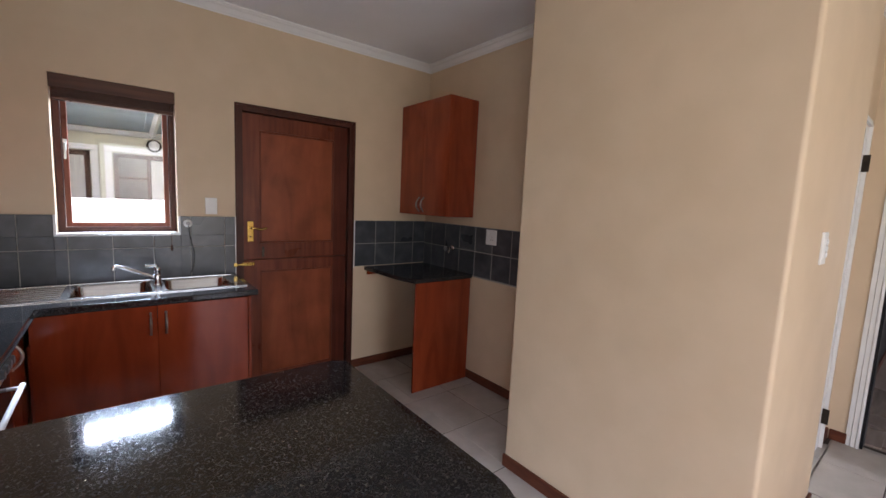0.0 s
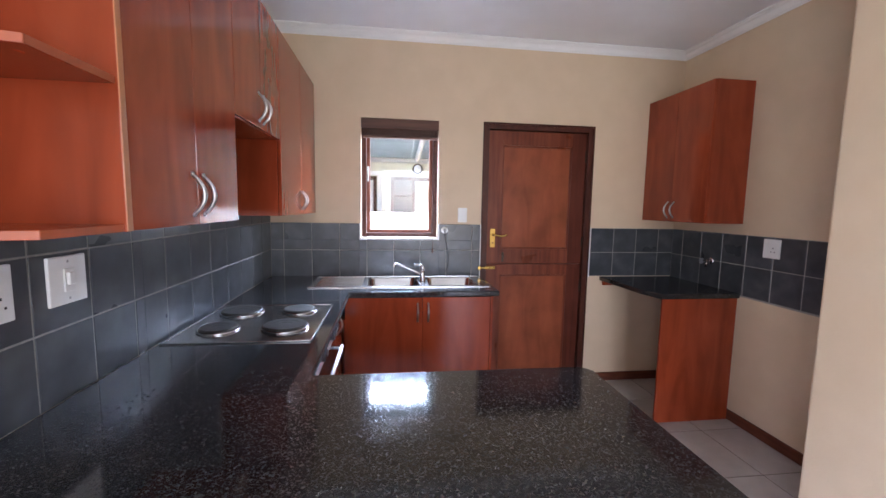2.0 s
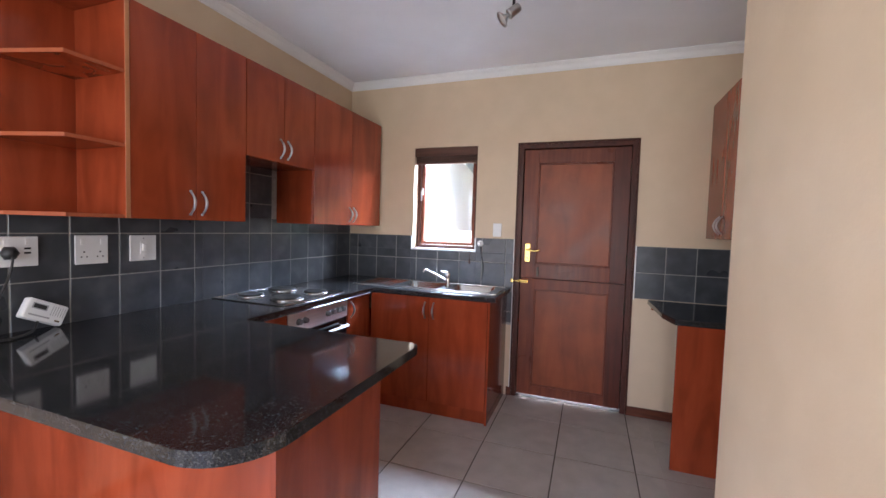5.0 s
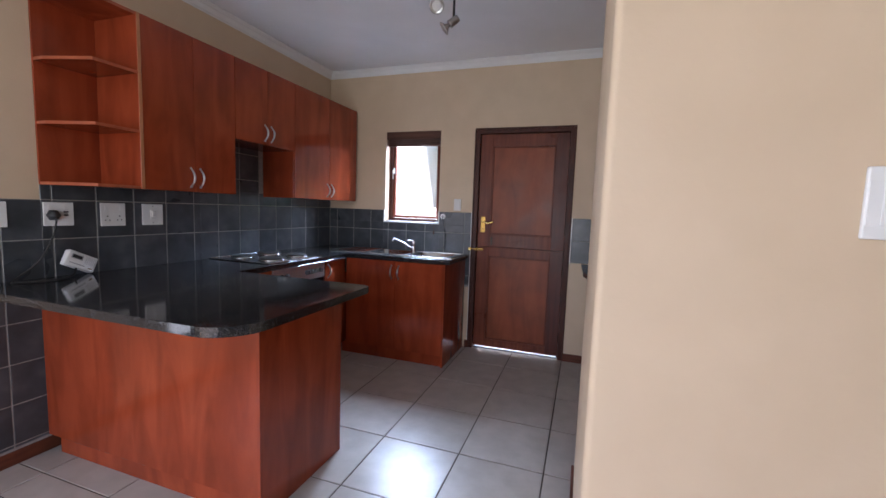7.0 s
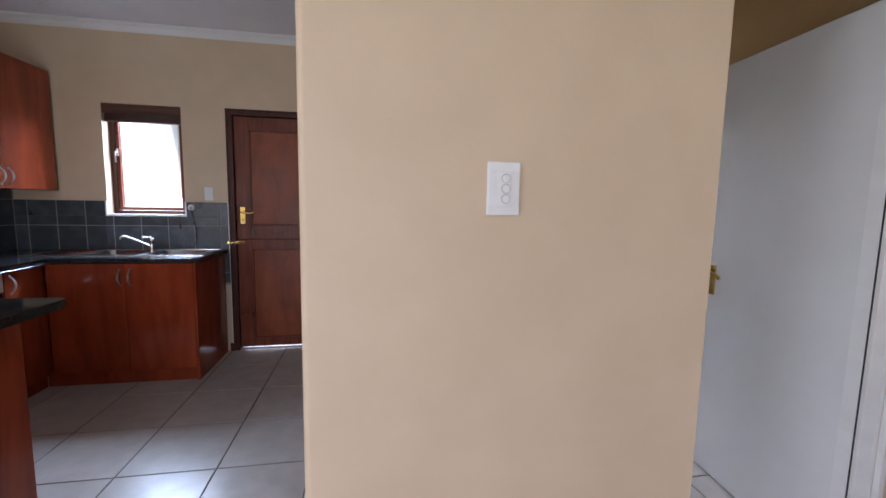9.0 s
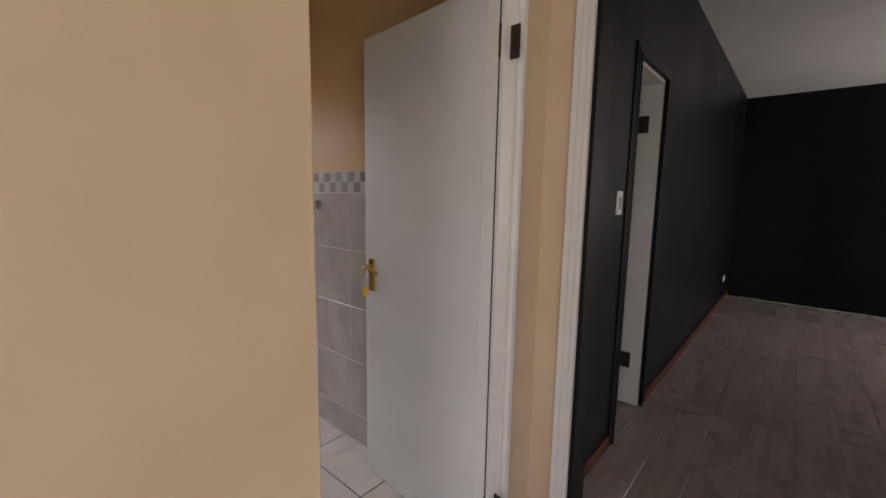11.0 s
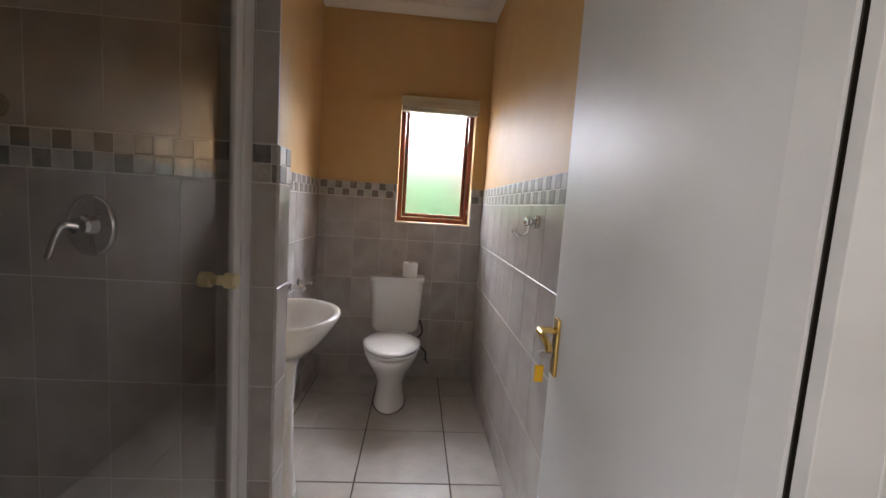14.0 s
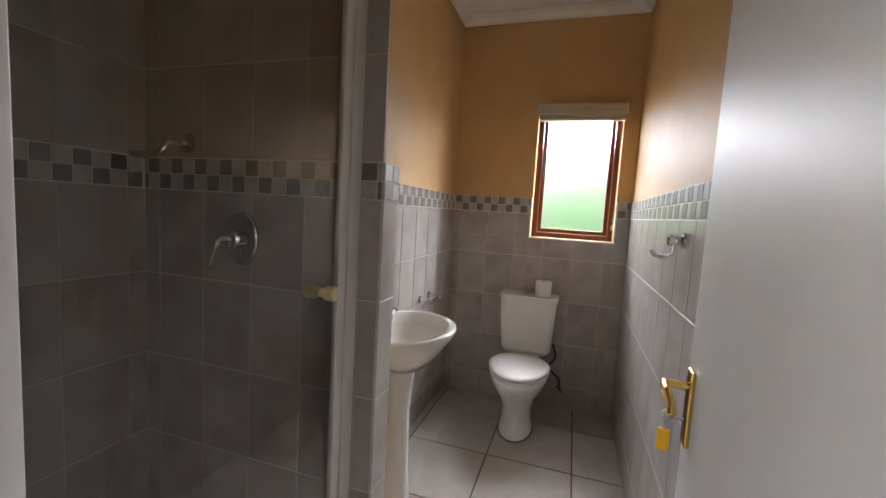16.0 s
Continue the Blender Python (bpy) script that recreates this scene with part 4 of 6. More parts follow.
TX = XL + 0.010
plate("double_socket", (1, 0, 0), (TX, 0.715, 1.245), 0.130, 0.122, "white double wall socket with a black plug in it", "wall socket",
      [(-0.036, 0.038, 0.016, 0.020, 0.004, PLASTIC, "rocker"), (0.030, 0.038, 0.016, 0.020, 0.004, PLASTIC, "rocker"), (0.030, 0.012, 0.022, 0.008, 0.001, BLACK_PLASTIC, "usb_port"), (0.030, -0.006, 0.022, 0.008, 0.001, BLACK_PLASTIC, "usb_port")])
plate("double_socket", (1, 0, 0), (TX, 0.975, 1.243), 0.132, 0.132, "white double wall socket on dark tiles", "wall socket",
      [(-0.040, 0.036, 0.015, 0.022, 0.004, PLASTIC, "rocker"), (0.040, 0.036, 0.015, 0.022, 0.004, PLASTIC, "rocker"), *pins(-0.032, -0.022), *pins(0.032, -0.022)])
plate("isolator_switch", (1, 0, 0), (TX, 1.205, 1.243), 0.130, 0.130, "white hob isolator switch on dark tiles", "wall switch",
      [(0.0, 0.0, 0.034, 0.062, 0.004, PLASTIC, "surround"), (0.0, 0.004, 0.022, 0.034, 0.012, PLASTIC, "rocker"), (0.0, 0.050, 0.007, 0.007, 0.001, PLASTIC_GREY, "screw"), (0.0, -0.050, 0.007, 0.007, 0.001, PLASTIC_GREY, "screw")])
plate("blank_plate", (1, 0, 0), (TX, 0.452, 1.243), 0.120, 0.122, "white blank wall plate on dark tiles", "wall plate", [(0.0, 0.0, 0.085, 0.088, 0.0015, PLASTIC, "insert")])
plate("light_switch", (0, -1, 0), (0.652, YB, 1.390), 0.072, 0.112, "white light switch beside the back door", "wall switch", [(0.0, 0.0, 0.030, 0.060, 0.002, PLASTIC, "surround"), (0.0, 0.002, 0.014, 0.020, 0.006, PLASTIC, "rocker")])
plate("wall_socket", (-1, 0, 0), (XR - 0.010, 2.225, 1.228), 0.112, 0.118, "white wall socket on dark tiles", "wall socket", [(-0.030, 0.030, 0.014, 0.020, 0.004, PLASTIC, "rocker"), *pins(0.010, -0.008)])
triple = plate("triple_light_switch", (0, -1, 0), (2.318, BY, 1.374), 0.081, 0.127, "white three-gang light switch on beige wall", "wall switch",
               [(0.0, 0.0, 0.074, 0.079, 0.0022, PLASTIC, "cover"), (0.0, 0.0, 0.034, 0.079, 0.0034, PLASTIC, "module")])
for dz in (0.024, 0.0, -0.024):
    # grey rings stand in for the shadow line round each rocker
    part("collar", lathe([(0.0112, -0.0110), (0.0112, -0.0126), (0.0098, -0.0128)], 2.322, BY, 1.374 + dz, 24, "y"), PLASTIC_GREY, triple, "grey ring painted as shadow round the rocker")
    part("rocker", lathe([(0.0098, -0.0100), (0.0098, -0.0150), (0.0085, -0.0168), (0.003, -0.0172)], 2.322, BY, 1.374 + dz, 24, "y"), PLASTIC, triple, "round rocker")


def plug_and_meter():
    p = thing("plug", TX + 0.03, 0.690, 1.215, "black three-pin plug in the wall socket", "plug")
    part("body", lathe([(0.028, 0.009), (0.030, 0.014), (0.026, 0.032), (0.013, 0.048)], TX, 0.686, 1.240, 6, "x"), BLACK_PLASTIC, p, smooth=True)
    part("cord", tube(curve_points([(TX + 0.030, 0.684, 1.240), (TX + 0.045, 0.682, 1.205), (TX + 0.036, 0.665, 1.12), (TX + 0.030, 0.61, 1.01), (TX + 0.035, 0.51, WT + 0.008), (TX + 0.10, 0.49, WT + 0.006), (TX + 0.14, 0.62, WT + 0.006), (TX + 0.10, 0.71, WT + 0.010), (TX + 0.068, 0.745, WT + 0.040)]), 0.0045, 8), BLACK_PLASTIC, p)
    m = thing("prepaid_meter", TX + 0.05, 0.82, WT, "small white electricity keypad with grey display leaning on tiles", "electricity meter")
    bm = box(-0.022, 0.018, -0.074, 0.074, -0.042, 0.042, 0.008)
    turn = Matrix.Translation((TX + 0.046, 0.775, WT + 0.0725)) @ Matrix.Rotation(radians(-27), 4, "X") @ Matrix.Rotation(radians(-8), 4, "Y")
    bmesh.ops.transform(bm, matrix=turn, verts=bm.verts)
    part("case", bm, PLASTIC, m)
    for name, lim, mt in (("display", (0.0175, 0.0188, -0.055, 0.000, 0.002, 0.026), PLASTIC_GREY), ("screen", (0.0185, 0.0193, -0.050, -0.005, 0.006, 0.022), BLACK_PLASTIC),
                          ("red_mark", (0.0175, 0.0186, 0.040, 0.058, -0.030, -0.024), BRASS), ("print", (0.0175, 0.0184, -0.055, 0.020, -0.026, -0.020), PLASTIC_GREY)):
        bm = box(*lim)
        bmesh.ops.transform(bm, matrix=turn, verts=bm.verts)
        part(name, bm, mt, m)
    for k in range(6):
        bm = box(0.0175, 0.0187, 0.016 + 0.009 * k, 0.018 + 0.009 * k, -0.010, 0.030)
        bmesh.ops.transform(bm, matrix=turn, verts=bm.verts)
        part("speaker_slot", bm, PLASTIC_GREY, m)


plug_and_meter()


def blind_weight():
    u = thing("round_cable_outlet", 0.512, YB - 0.01, 1.27, "round white cable outlet with a thin dark lead", "cable outlet")
    part("plate", lathe([(0.026, 0.0), (0.026, -0.008), (0.020, -0.013), (0.004, -0.014)], 0.512, YB - 0.009, 1.272, 24, "y"), PLASTIC, u)
    part("hub", lathe([(0.012, -0.013), (0.012, -0.022), (0.004, -0.024)], 0.512, YB - 0.009, 1.272, 16, "y"), PLASTIC_GREY, u)
    part("lead", tube(curve_points([(0.512, YB - 0.030, 1.266), (0.520, YB - 0.024, 1.20), (0.545, YB - 0.020, 1.08), (0.540, YB - 0.022, 0.99), (0.520, YB - 0.028, 0.940)]), 0.0028, 6), BLACK_PLASTIC, u)


blind_weight()


def wall_valve():
    u = thing("appliance_tap", XR - 0.03, 2.70, 1.085, "chrome appliance tap on the dark tiles", "tap")
    part("rose", lathe([(0.026, -0.010), (0.025, -0.016), (0.012, -0.020)], XR, 2.70, 1.09, 20, "x"), CHROME, u, smooth=True)
    part("body", tube([(XR - 0.018, 2.70, 1.09), (XR - 0.065, 2.70, 1.088)], 0.011, 12), CHROME, u, smooth=True)
    part("knob", lathe([(0.022, -0.090), (0.024, -0.080), (0.022, -0.066), (0.010, -0.062)], XR, 2.70, 1.09, 10, "x"), CHROME, u)
    part("outlet", tube([(XR - 0.045, 2.70, 1.088), (XR - 0.050, 2.70, 1.045)], 0.009, 10), CHROME, u, smooth=True)


wall_valve()


def spotlights():
    """A ceiling bar with four swivel spots."""
    u = thing("spotlight_bar", 0.93, 1.75, 2.60, "satin nickel ceiling bar with swivelling spotlights", "ceiling light")
    x = 0.93
    part("ceiling_rose", lathe([(0.05, 0.0), (0.048, -0.018), (0.040, -0.026), (0.006, -0.028)], x - 0.02, 1.38, ZC, 28), SATIN, u)
    part("bar", tube(curve_points([(x - 0.09, 0.96, ZC - 0.085), (x + 0.015, 1.18, ZC - 0.080), (x - 0.03, 1.40, ZC - 0.075), (x + 0.025, 1.62, ZC - 0.080), (x + 0.045, 1.86, ZC - 0.085)]), 0.008, 10), SATIN, u, smooth=True)
    part("stem", tube([(x - 0.022, 1.38, ZC - 0.022), (x - 0.022, 1.38, ZC - 0.082)], 0.009, 10), SATIN, u)
    for (px, py), aim in (((x + 0.045, 1.86), (-0.75, -0.25, -0.62)), ((x + 0.025, 1.62), (0.25, -0.75, -0.62)), ((x + 0.015, 1.18), (-0.55, 0.2, -0.8)), ((x - 0.09, 0.96), (0.4, -0.5, -0.77))):
        d = Vector(aim).normalized()
        pivot = Vector((px, py, ZC - 0.215))
        arm = part("spot_arm", tube([(px, py, ZC - 0.085), pivot], 0.0075, 8), BLACK_PLASTIC, u)
        rot = d.to_track_quat("Z", "Y").to_matrix().to_4x4()
        m = Matrix.Translation(pivot) @ rot
        bm = lathe([(0.006, -0.038), (0.020, -0.034), (0.024, -0.020), (0.024, 0.022), (0.026, 0.030), (0.020, 0.034)], 0, 0, 0, 20)
        bmesh.ops.transform(bm, matrix=m, verts=bm.verts)
        head = part("spot_head", bm, SATIN, u, smooth=True)
        bm = lathe([(0.011, 0.034), (0.014, 0.048), (0.034, 0.066), (0.041, 0.070), (0.041, 0.075), (0.034, 0.074), (0.012, 0.058)], 0, 0, 0, 24)
        bmesh.ops.transform(bm, matrix=m, verts=bm.verts)
        part("reflector_cup", bm, SATIN, head, "satin reflector cup with open rim", smooth=True)
        bm = lathe([(0.004, 0.0712), (0.024, 0.0705), (0.027, 0.0690), (0.024, 0.0675)], 0, 0, 0, 20)
        bmesh.ops.transform(bm, matrix=m, verts=bm.verts)
        part("lamp_lens", bm, LAMP_GLASS, head, "pale frosted lamp lens")


spotlights()

# ---- door frames, bathroom door ----


def architrave(x0, x1, z1, y, w=0.062, wl=None):
    """Moulded casing round an opening in a wall that faces -y."""
    rows = []
    for a, b, d in ((0.0, 0.24, 0.019), (0.25, 0.62, 0.014), (0.63, 1.0, 0.010)):
        k = (wl or w)
        la, lb = a * k, b * k
        a, b = a * w, b * w
        rows += [(x0 - lb, x0 - la, y - d, y, 0, z1 + a), (x1 + a, x1 + b, y - d, y, 0, z1 + a), (x0 - lb, x1 + b, y - d, y, z1 + a + 0.0005, z1 + b)]
    return boxes(rows, 0.0015)


bath_frame = thing("door_frame_bathroom", 3.31, 0.37, 0, "white painted moulded frame of the bathroom doorway", "door frame", kind="structure")
part("architrave", architrave(BD[0], BD[1], BD[2], 0.3645, 0.040, 0.017), WHITE_TRIM, bath_frame)
part("jamb", boxes([(BD[0], BD[0] + 0.018, 0.3645, 0.375, 0, BD[2]), (BD[1] - 0.018, BD[1], 0.3645, HY0, 0, BD[2]), (BD[0] + 0.018, BD[1] - 0.018, 0.3645, HY0, BD[2] - 0.018, BD[2])], 0.0015), WHITE_TRIM, bath_frame)
# second box is added to keep light out of the slot behind the leaf
part("door_stop", boxes([(3.629, BD[1] - 0.018, 0.3655, 0.379, 0, BD[2] - 0.018), (3.6795, BD[1] - 0.018, 0.3795, 0.4345, 0, BD[2] - 0.018), (BD[0] + 0.030, BD[1] - 0.030, 0.378, 0.402, BD[2] - 0.030, BD[2] - 0.018)], 0.001), WHITE_TRIM, bath_frame)


def bath_door():
    hx, hy = 3.625, 0.380
    u = thing("door_bathroom", hx, hy, 0, "white enamelled flush door standing wide open", "door", kind="structure")
    w, t, h = 0.754, 0.040, 2.008
    turn = Matrix.Translation((hx, hy, 0)) @ Matrix.Rotation(radians(84.9), 4, "Z")

    def put(name, bm, material, parent, label="", smooth=False):
        bmesh.ops.transform(bm, matrix=turn, verts=bm.verts)
        return part(name, bm, material, parent, label, smooth)

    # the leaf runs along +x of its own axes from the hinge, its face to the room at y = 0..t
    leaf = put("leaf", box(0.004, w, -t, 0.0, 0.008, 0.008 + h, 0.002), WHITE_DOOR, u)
    # dark strip stands in for the shade in the gap at the hinge
    put("hinge_edge", box(0.0022, 0.0044, -t + 0.001, -0.003, 0.009, 0.007 + h), HINGE, leaf, "dark strip painted as the shaded hinge gap")
    put("hinge_stile", box(0.0045, 0.050, -0.001, 0.0009, 0.009, 0.007 + h, 0.0003), WHITE_TRIM, leaf, "lighter painted edge strip")
    for z in (0.23, 1.83):
        hb = boxes([(-0.003, 0.005, -t + 0.001, -0.001, z - 0.05, z + 0.05), (-0.045, -0.004, -t - 0.006, -t + 0.0005, z - 0.05, z + 0.05)], 0.0008)
        tube([(-0.003, -t - 0.002, z - 0.05), (-0.003, -t - 0.002, z + 0.05)], 0.0055, 10, hb)
        put("hinge", hb, HINGE, u, "dark bronze butt hinge")
    for y, s in ((0.0, 1),):
        pl = put("handle_plate", box(w - 0.078, w - 0.036, min(y, y + s * 0.009), max(y, y + s * 0.009), 0.912, 1.061, 0.003), BRASS, u, "polished brass handle plate")
        x = w - 0.057
        put("lever", tube(curve_points([(x, y + s * 0.006, 1.028), (x, y + s * 0.044, 1.028), (x - 0.010, y + s * 0.050, 1.028), (x - 0.052, y + s * 0.050, 1.027), (x - 0.084, y + s * 0.046, 1.016), (x - 0.094, y + s * 0.044, 1.004)]), 0.0085, 10), BRASS, pl, smooth=True)
        put("keyhole", lathe([(0.006, y + s * 0.0085), (0.006, y + s * 0.0100)], x, 0, 0.962, 12, "y"), BLACK_PLASTIC, pl)
    x = w - 0.057
    k = put("key", tube([(x, 0.008, 0.962), (x, 0.026, 0.962)], 0.003, 8), SATIN, u, "steel key with yellow tag")
    ring = [(x, 0.036 + 0.012 * math.cos(a * math.pi / 8), 0.962 + 0.012 * math.sin(a * math.pi / 8)) for a in range(17)]
    put("bow", tube(ring, 0.0026, 8), SATIN, k)
    put("key_ring", tube([(x + 0.007 * math.cos(a * math.pi / 7), 0.040, 0.944 + 0.010 * math.sin(a * math.pi / 7)) for a in range(15)], 0.0012, 6), SATIN, k)
    tag = put("key_tag", box(x - 0.004, x + 0.004, 0.029, 0.052, 0.890, 0.935, 0.003), YELLOW, k, "yellow plastic key tag")
    put("paper_slip", box(x + 0.0041, x + 0.0045, 0.034, 0.047, 0.898, 0.924), PAPER, tag)
    return u


bath_door()

# bedroom opening, dark bedroom beyond
bed_frame = thing("door_frame_bedroom", DX, -0.25, 0, "white painted moulded frame of the bedroom opening", "door frame", kind="structure")
rows = []
for a, b, d in ((0.0, 0.016, 0.019), (0.017, 0.042, 0.014), (0.043, 0.068, 0.010)):
    rows += [(DX - d, DX, RD[1] + a, RD[1] + b, 0, RD[2] + a), (DX - d, DX, RD[0] - b, RD[0] - a, 0, RD[2] + a), (DX - d, DX, RD[0] - b, RD[1] + b, RD[2] + a + 0.0005, RD[2] + b)]
part("architrave", boxes(rows, 0.0018), WHITE_TRIM, bed_frame)
part("jamb", boxes([(DX, DX + 0.127, RD[1] - 0.016, RD[1], 0, RD[2]), (DX, DX + 0.127, RD[0], RD[0] + 0.016, 0, RD[2]), (DX, DX + 0.127, RD[0] + 0.016, RD[1] - 0.016, RD[2] - 0.016, RD[2])], 0.001), NAVY, bed_frame, "dark painted lining")

suite_frame = thing("door_frame_ensuite", 5.01, 0.38, 0, "white painted frame in the dark bedroom wall", "door frame", kind="structure")
part("jamb", boxes([(OD[0], OD[0] + 0.02, 0.305, 0.46, 0, OD[2]), (OD[1] - 0.02, OD[1], 0.305, 0.46, 0, OD[2]), (OD[0] + 0.02, OD[1] - 0.02, 0.305, 0.46, OD[2] - 0.02, OD[2])], 0.001), WHITE_TRIM, suite_frame)
part("architrave", architrave(OD[0], OD[1], OD[2], 0.2995, 0.06), NAVY, suite_frame, "dark painted casing")
suite_door = thing("door_ensuite", 5.24, 0.43, 0, "white door standing open into a small room", "door", kind="structure")
part("leaf", box(5.205, 5.243, 0.43, 0.96, 0.008, 2.02, 0.002), WHITE_DOOR, suite_door)
for z in (0.30, 1.80):
    part("hinge", box(5.243, 5.259, 0.372, 0.432, z - 0.05, z + 0.05, 0.001), HINGE, suite_door, "dark bronze butt hinge")
plate("light_switch", (0, -1, 0), (4.58, 0.2995, 1.33), 0.072, 0.115, "white light switch on dark bedroom wall", "wall switch", [(0.0, 0.0, 0.030, 0.060, 0.003, PLASTIC_GREY, "rocker")])
plate("wall_socket", (0, -1, 0), (9.0, 0.2995, 0.32), 0.115, 0.075, "white wall socket low on dark wall", "wall socket", [(0.0, 0.0, 0.06, 0.03, 0.003, PLASTIC, "rocker")])

# ---- bathroom things ----


def loop(cx, cy, rx, ry, z, n=32, front=1.0):
    """An egg-shaped ring, longer to -y by front."""
    out = []
    for k in range(n):
        a = 2 * math.pi * k / n
        y = math.sin(a)
        out.append((cx + rx * math.cos(a) * (1 - 0.08 * max(0, -y)), cy + (ry * front if y < 0 else ry) * y, z))
    return out


def skin(rings, cap=True):
    bm = bmesh.new()
    vs = [[bm.verts.new(p) for p in r] for r in rings]
    for a, b in zip(vs, vs[1:]):
        for k in range(len(a)):
            bm.faces.new((a[k], a[(k + 1) % len(a)], b[(k + 1) % len(a)], b[k]))
    if cap:
        bm.faces.new(vs[0])
        bm.faces.new(vs[-1])
    return bm


def toilet():
    cx = 3.196
    u = thing("toilet", cx, 2.75, 0, "white ceramic close-coupled toilet with closed lid", "toilet")
    rings = [loop(cx, 2.705, 0.105, 0.20, 0.0, 32, 0.85), loop(cx, 2.705, 0.105, 0.20, 0.02, 32, 0.85), loop(cx, 2.705, 0.088, 0.19, 0.10, 32, 0.72), loop(cx, 2.705, 0.090, 0.19, 0.17, 32, 0.75),
             loop(cx, 2.695, 0.120, 0.20, 0.25, 32, 0.95), loop(cx, 2.685, 0.160, 0.20, 0.32, 32, 1.18), loop(cx, 2.685, 0.176, 0.20, 0.365, 32, 1.30), loop(cx, 2.685, 0.176, 0.20, 0.385, 32, 1.30), loop(cx, 2.685, 0.16, 0.18, 0.390, 32, 1.30)]
    part("bowl", skin(rings), CERAMIC, u, smooth=True)
    part("base_seal", skin([loop(cx, 2.705, 0.109, 0.204, 0.0005, 32, 0.85), loop(cx, 2.705, 0.108, 0.203, 0.006, 32, 0.85)]), GROUT_DARK, u, "dark bead round the foot")
    part("rear_pan", box(cx - 0.105, cx + 0.105, 2.82, 3.10, 0.20, 0.405, 0.03), CERAMIC, u, smooth=True)
    seat = [loop(cx, 2.685, 0.178, 0.20, 0.392, 32, 1.32), loop(cx, 2.685, 0.186, 0.205, 0.397, 32, 1.33), loop(cx, 2.685, 0.186, 0.205, 0.408, 32, 1.33), loop(cx, 2.685, 0.180, 0.20, 0.412, 32, 1.32)]
    part("seat", skin(seat), CERAMIC, u, smooth=True)
    lid = [loop(cx, 2.685, 0.180, 0.20, 0.4135, 32, 1.30), loop(cx, 2.685, 0.187, 0.206, 0.418, 32, 1.32), loop(cx, 2.685, 0.186, 0.205, 0.428, 32, 1.31), loop(cx, 2.685, 0.165, 0.185, 0.436, 32, 1.28), loop(cx, 2.685, 0.08, 0.09, 0.440, 32, 1.2)]
    part("lid", skin(lid), CERAMIC, u, smooth=True)
    bm = bmesh.new()
    vs = []
    for z, hw, d in ((0.405, 0.150, 0.155), (0.43, 0.165, 0.168), (0.60, 0.180, 0.176), (0.765, 0.188, 0.180)):
        r = 0.045
        ring = [(cx + hw, 3.112), (cx - hw, 3.112)] + arc(cx - hw + r, 3.112 - d + r, r, 180, 270, 5) + arc(cx + hw - r, 3.112 - d + r, r, 270, 360, 5)
        vs.append([(x, y, z) for x, y in ring])
    part("cistern", skin(vs), CERAMIC, u, smooth=False)
    r = 0.05
    hw, d = 0.196, 0.190
    ring = [(cx + hw, 3.114), (cx - hw, 3.114)] + arc(cx - hw + r, 3.114 - d + r, r, 180, 270, 6) + arc(cx + hw - r, 3.114 - d + r, r, 270, 360, 6)
    lidp = part("cistern_lid", prism(ring, 0.767, 0.806, 0.010), CERAMIC, u)
    part("flush_button", lathe([(0.019, 0.0), (0.019, 0.006), (0.015, 0.009), (0.004, 0.010)], cx - 0.02, 3.02, 0.806, 20), CHROME, lidp, "chrome flush button", smooth=True)
    return u


toilet()


def toilet_roll():
    u = thing("toilet_roll", 3.284, 3.01, 0.806, "white toilet paper roll standing on the cistern", "toilet roll")
    part("paper", lathe([(0.020, 0.0), (0.052, 0.0), (0.053, 0.003), (0.053, 0.097), (0.052, 0.100), (0.020, 0.100)], 3.284, 3.01, 0.8065, 32), PAPER, u)
    part("core", lathe([(0.0195, 0.002), (0.0195, 0.1006)], 3.284, 3.01, 0.8065, 24), CARD, u)


toilet_roll()


def basin():
    cx, cy, zt = HX0, 1.80, 0.840
    u = thing("pedestal_basin", 2.72, cy, 0, "white ceramic oval pedestal basin", "wash basin")

    def oval(rx, ry, z, back=0.0, n=36):
        out = []
        for k in range(n):
            a = 2 * math.pi * k / n
            out.append((max(cx + 0.004, cx + 0.195 + rx * math.cos(a) + back), cy + ry * math.sin(a), z))
        return out
    rings = [oval(0.03, 0.03, zt - 0.19), oval(0.09, 0.10, zt - 0.18), oval(0.15, 0.19, zt - 0.12), oval(0.205, 0.245, zt - 0.045), oval(0.222, 0.262, zt - 0.012), oval(0.220, 0.260, zt - 0.002), oval(0.208, 0.250, zt),
             oval(0.188, 0.238, zt - 0.004), oval(0.165, 0.205, zt - 0.05, 0.012), oval(0.12, 0.15, zt - 0.105, 0.015), oval(0.04, 0.05, zt - 0.128, 0.015), oval(0.02, 0.022, zt - 0.129, 0.015)]
    bowl = part("bowl", skin(rings), CERAMIC, u, smooth=True)
    part("tap_ledge", box(cx + 0.003, cx + 0.075, cy - 0.16, cy + 0.16, zt - 0.060, zt + 0.004, 0.010), CERAMIC, bowl)
    part("waste", lathe([(0.022, 0.0), (0.020, 0.003), (0.004, 0.003)], cx + 0.18, cy, zt - 0.129, 18), CHROME, bowl)
    px = cx + 0.175
    ped = [[(px + rx * math.cos(2 * math.pi * k / 28), cy + ry * math.sin(2 * math.pi * k / 28), z) for k in range(28)]
           for z, rx, ry in ((0.0, 0.082, 0.092), (0.03, 0.080, 0.088), (0.20, 0.064, 0.070), (0.45, 0.058, 0.066), (0.60, 0.068, 0.078), (0.69, 0.090, 0.110))]
    part("pedestal", skin(ped), CERAMIC, u, smooth=True)
    return u


basin()


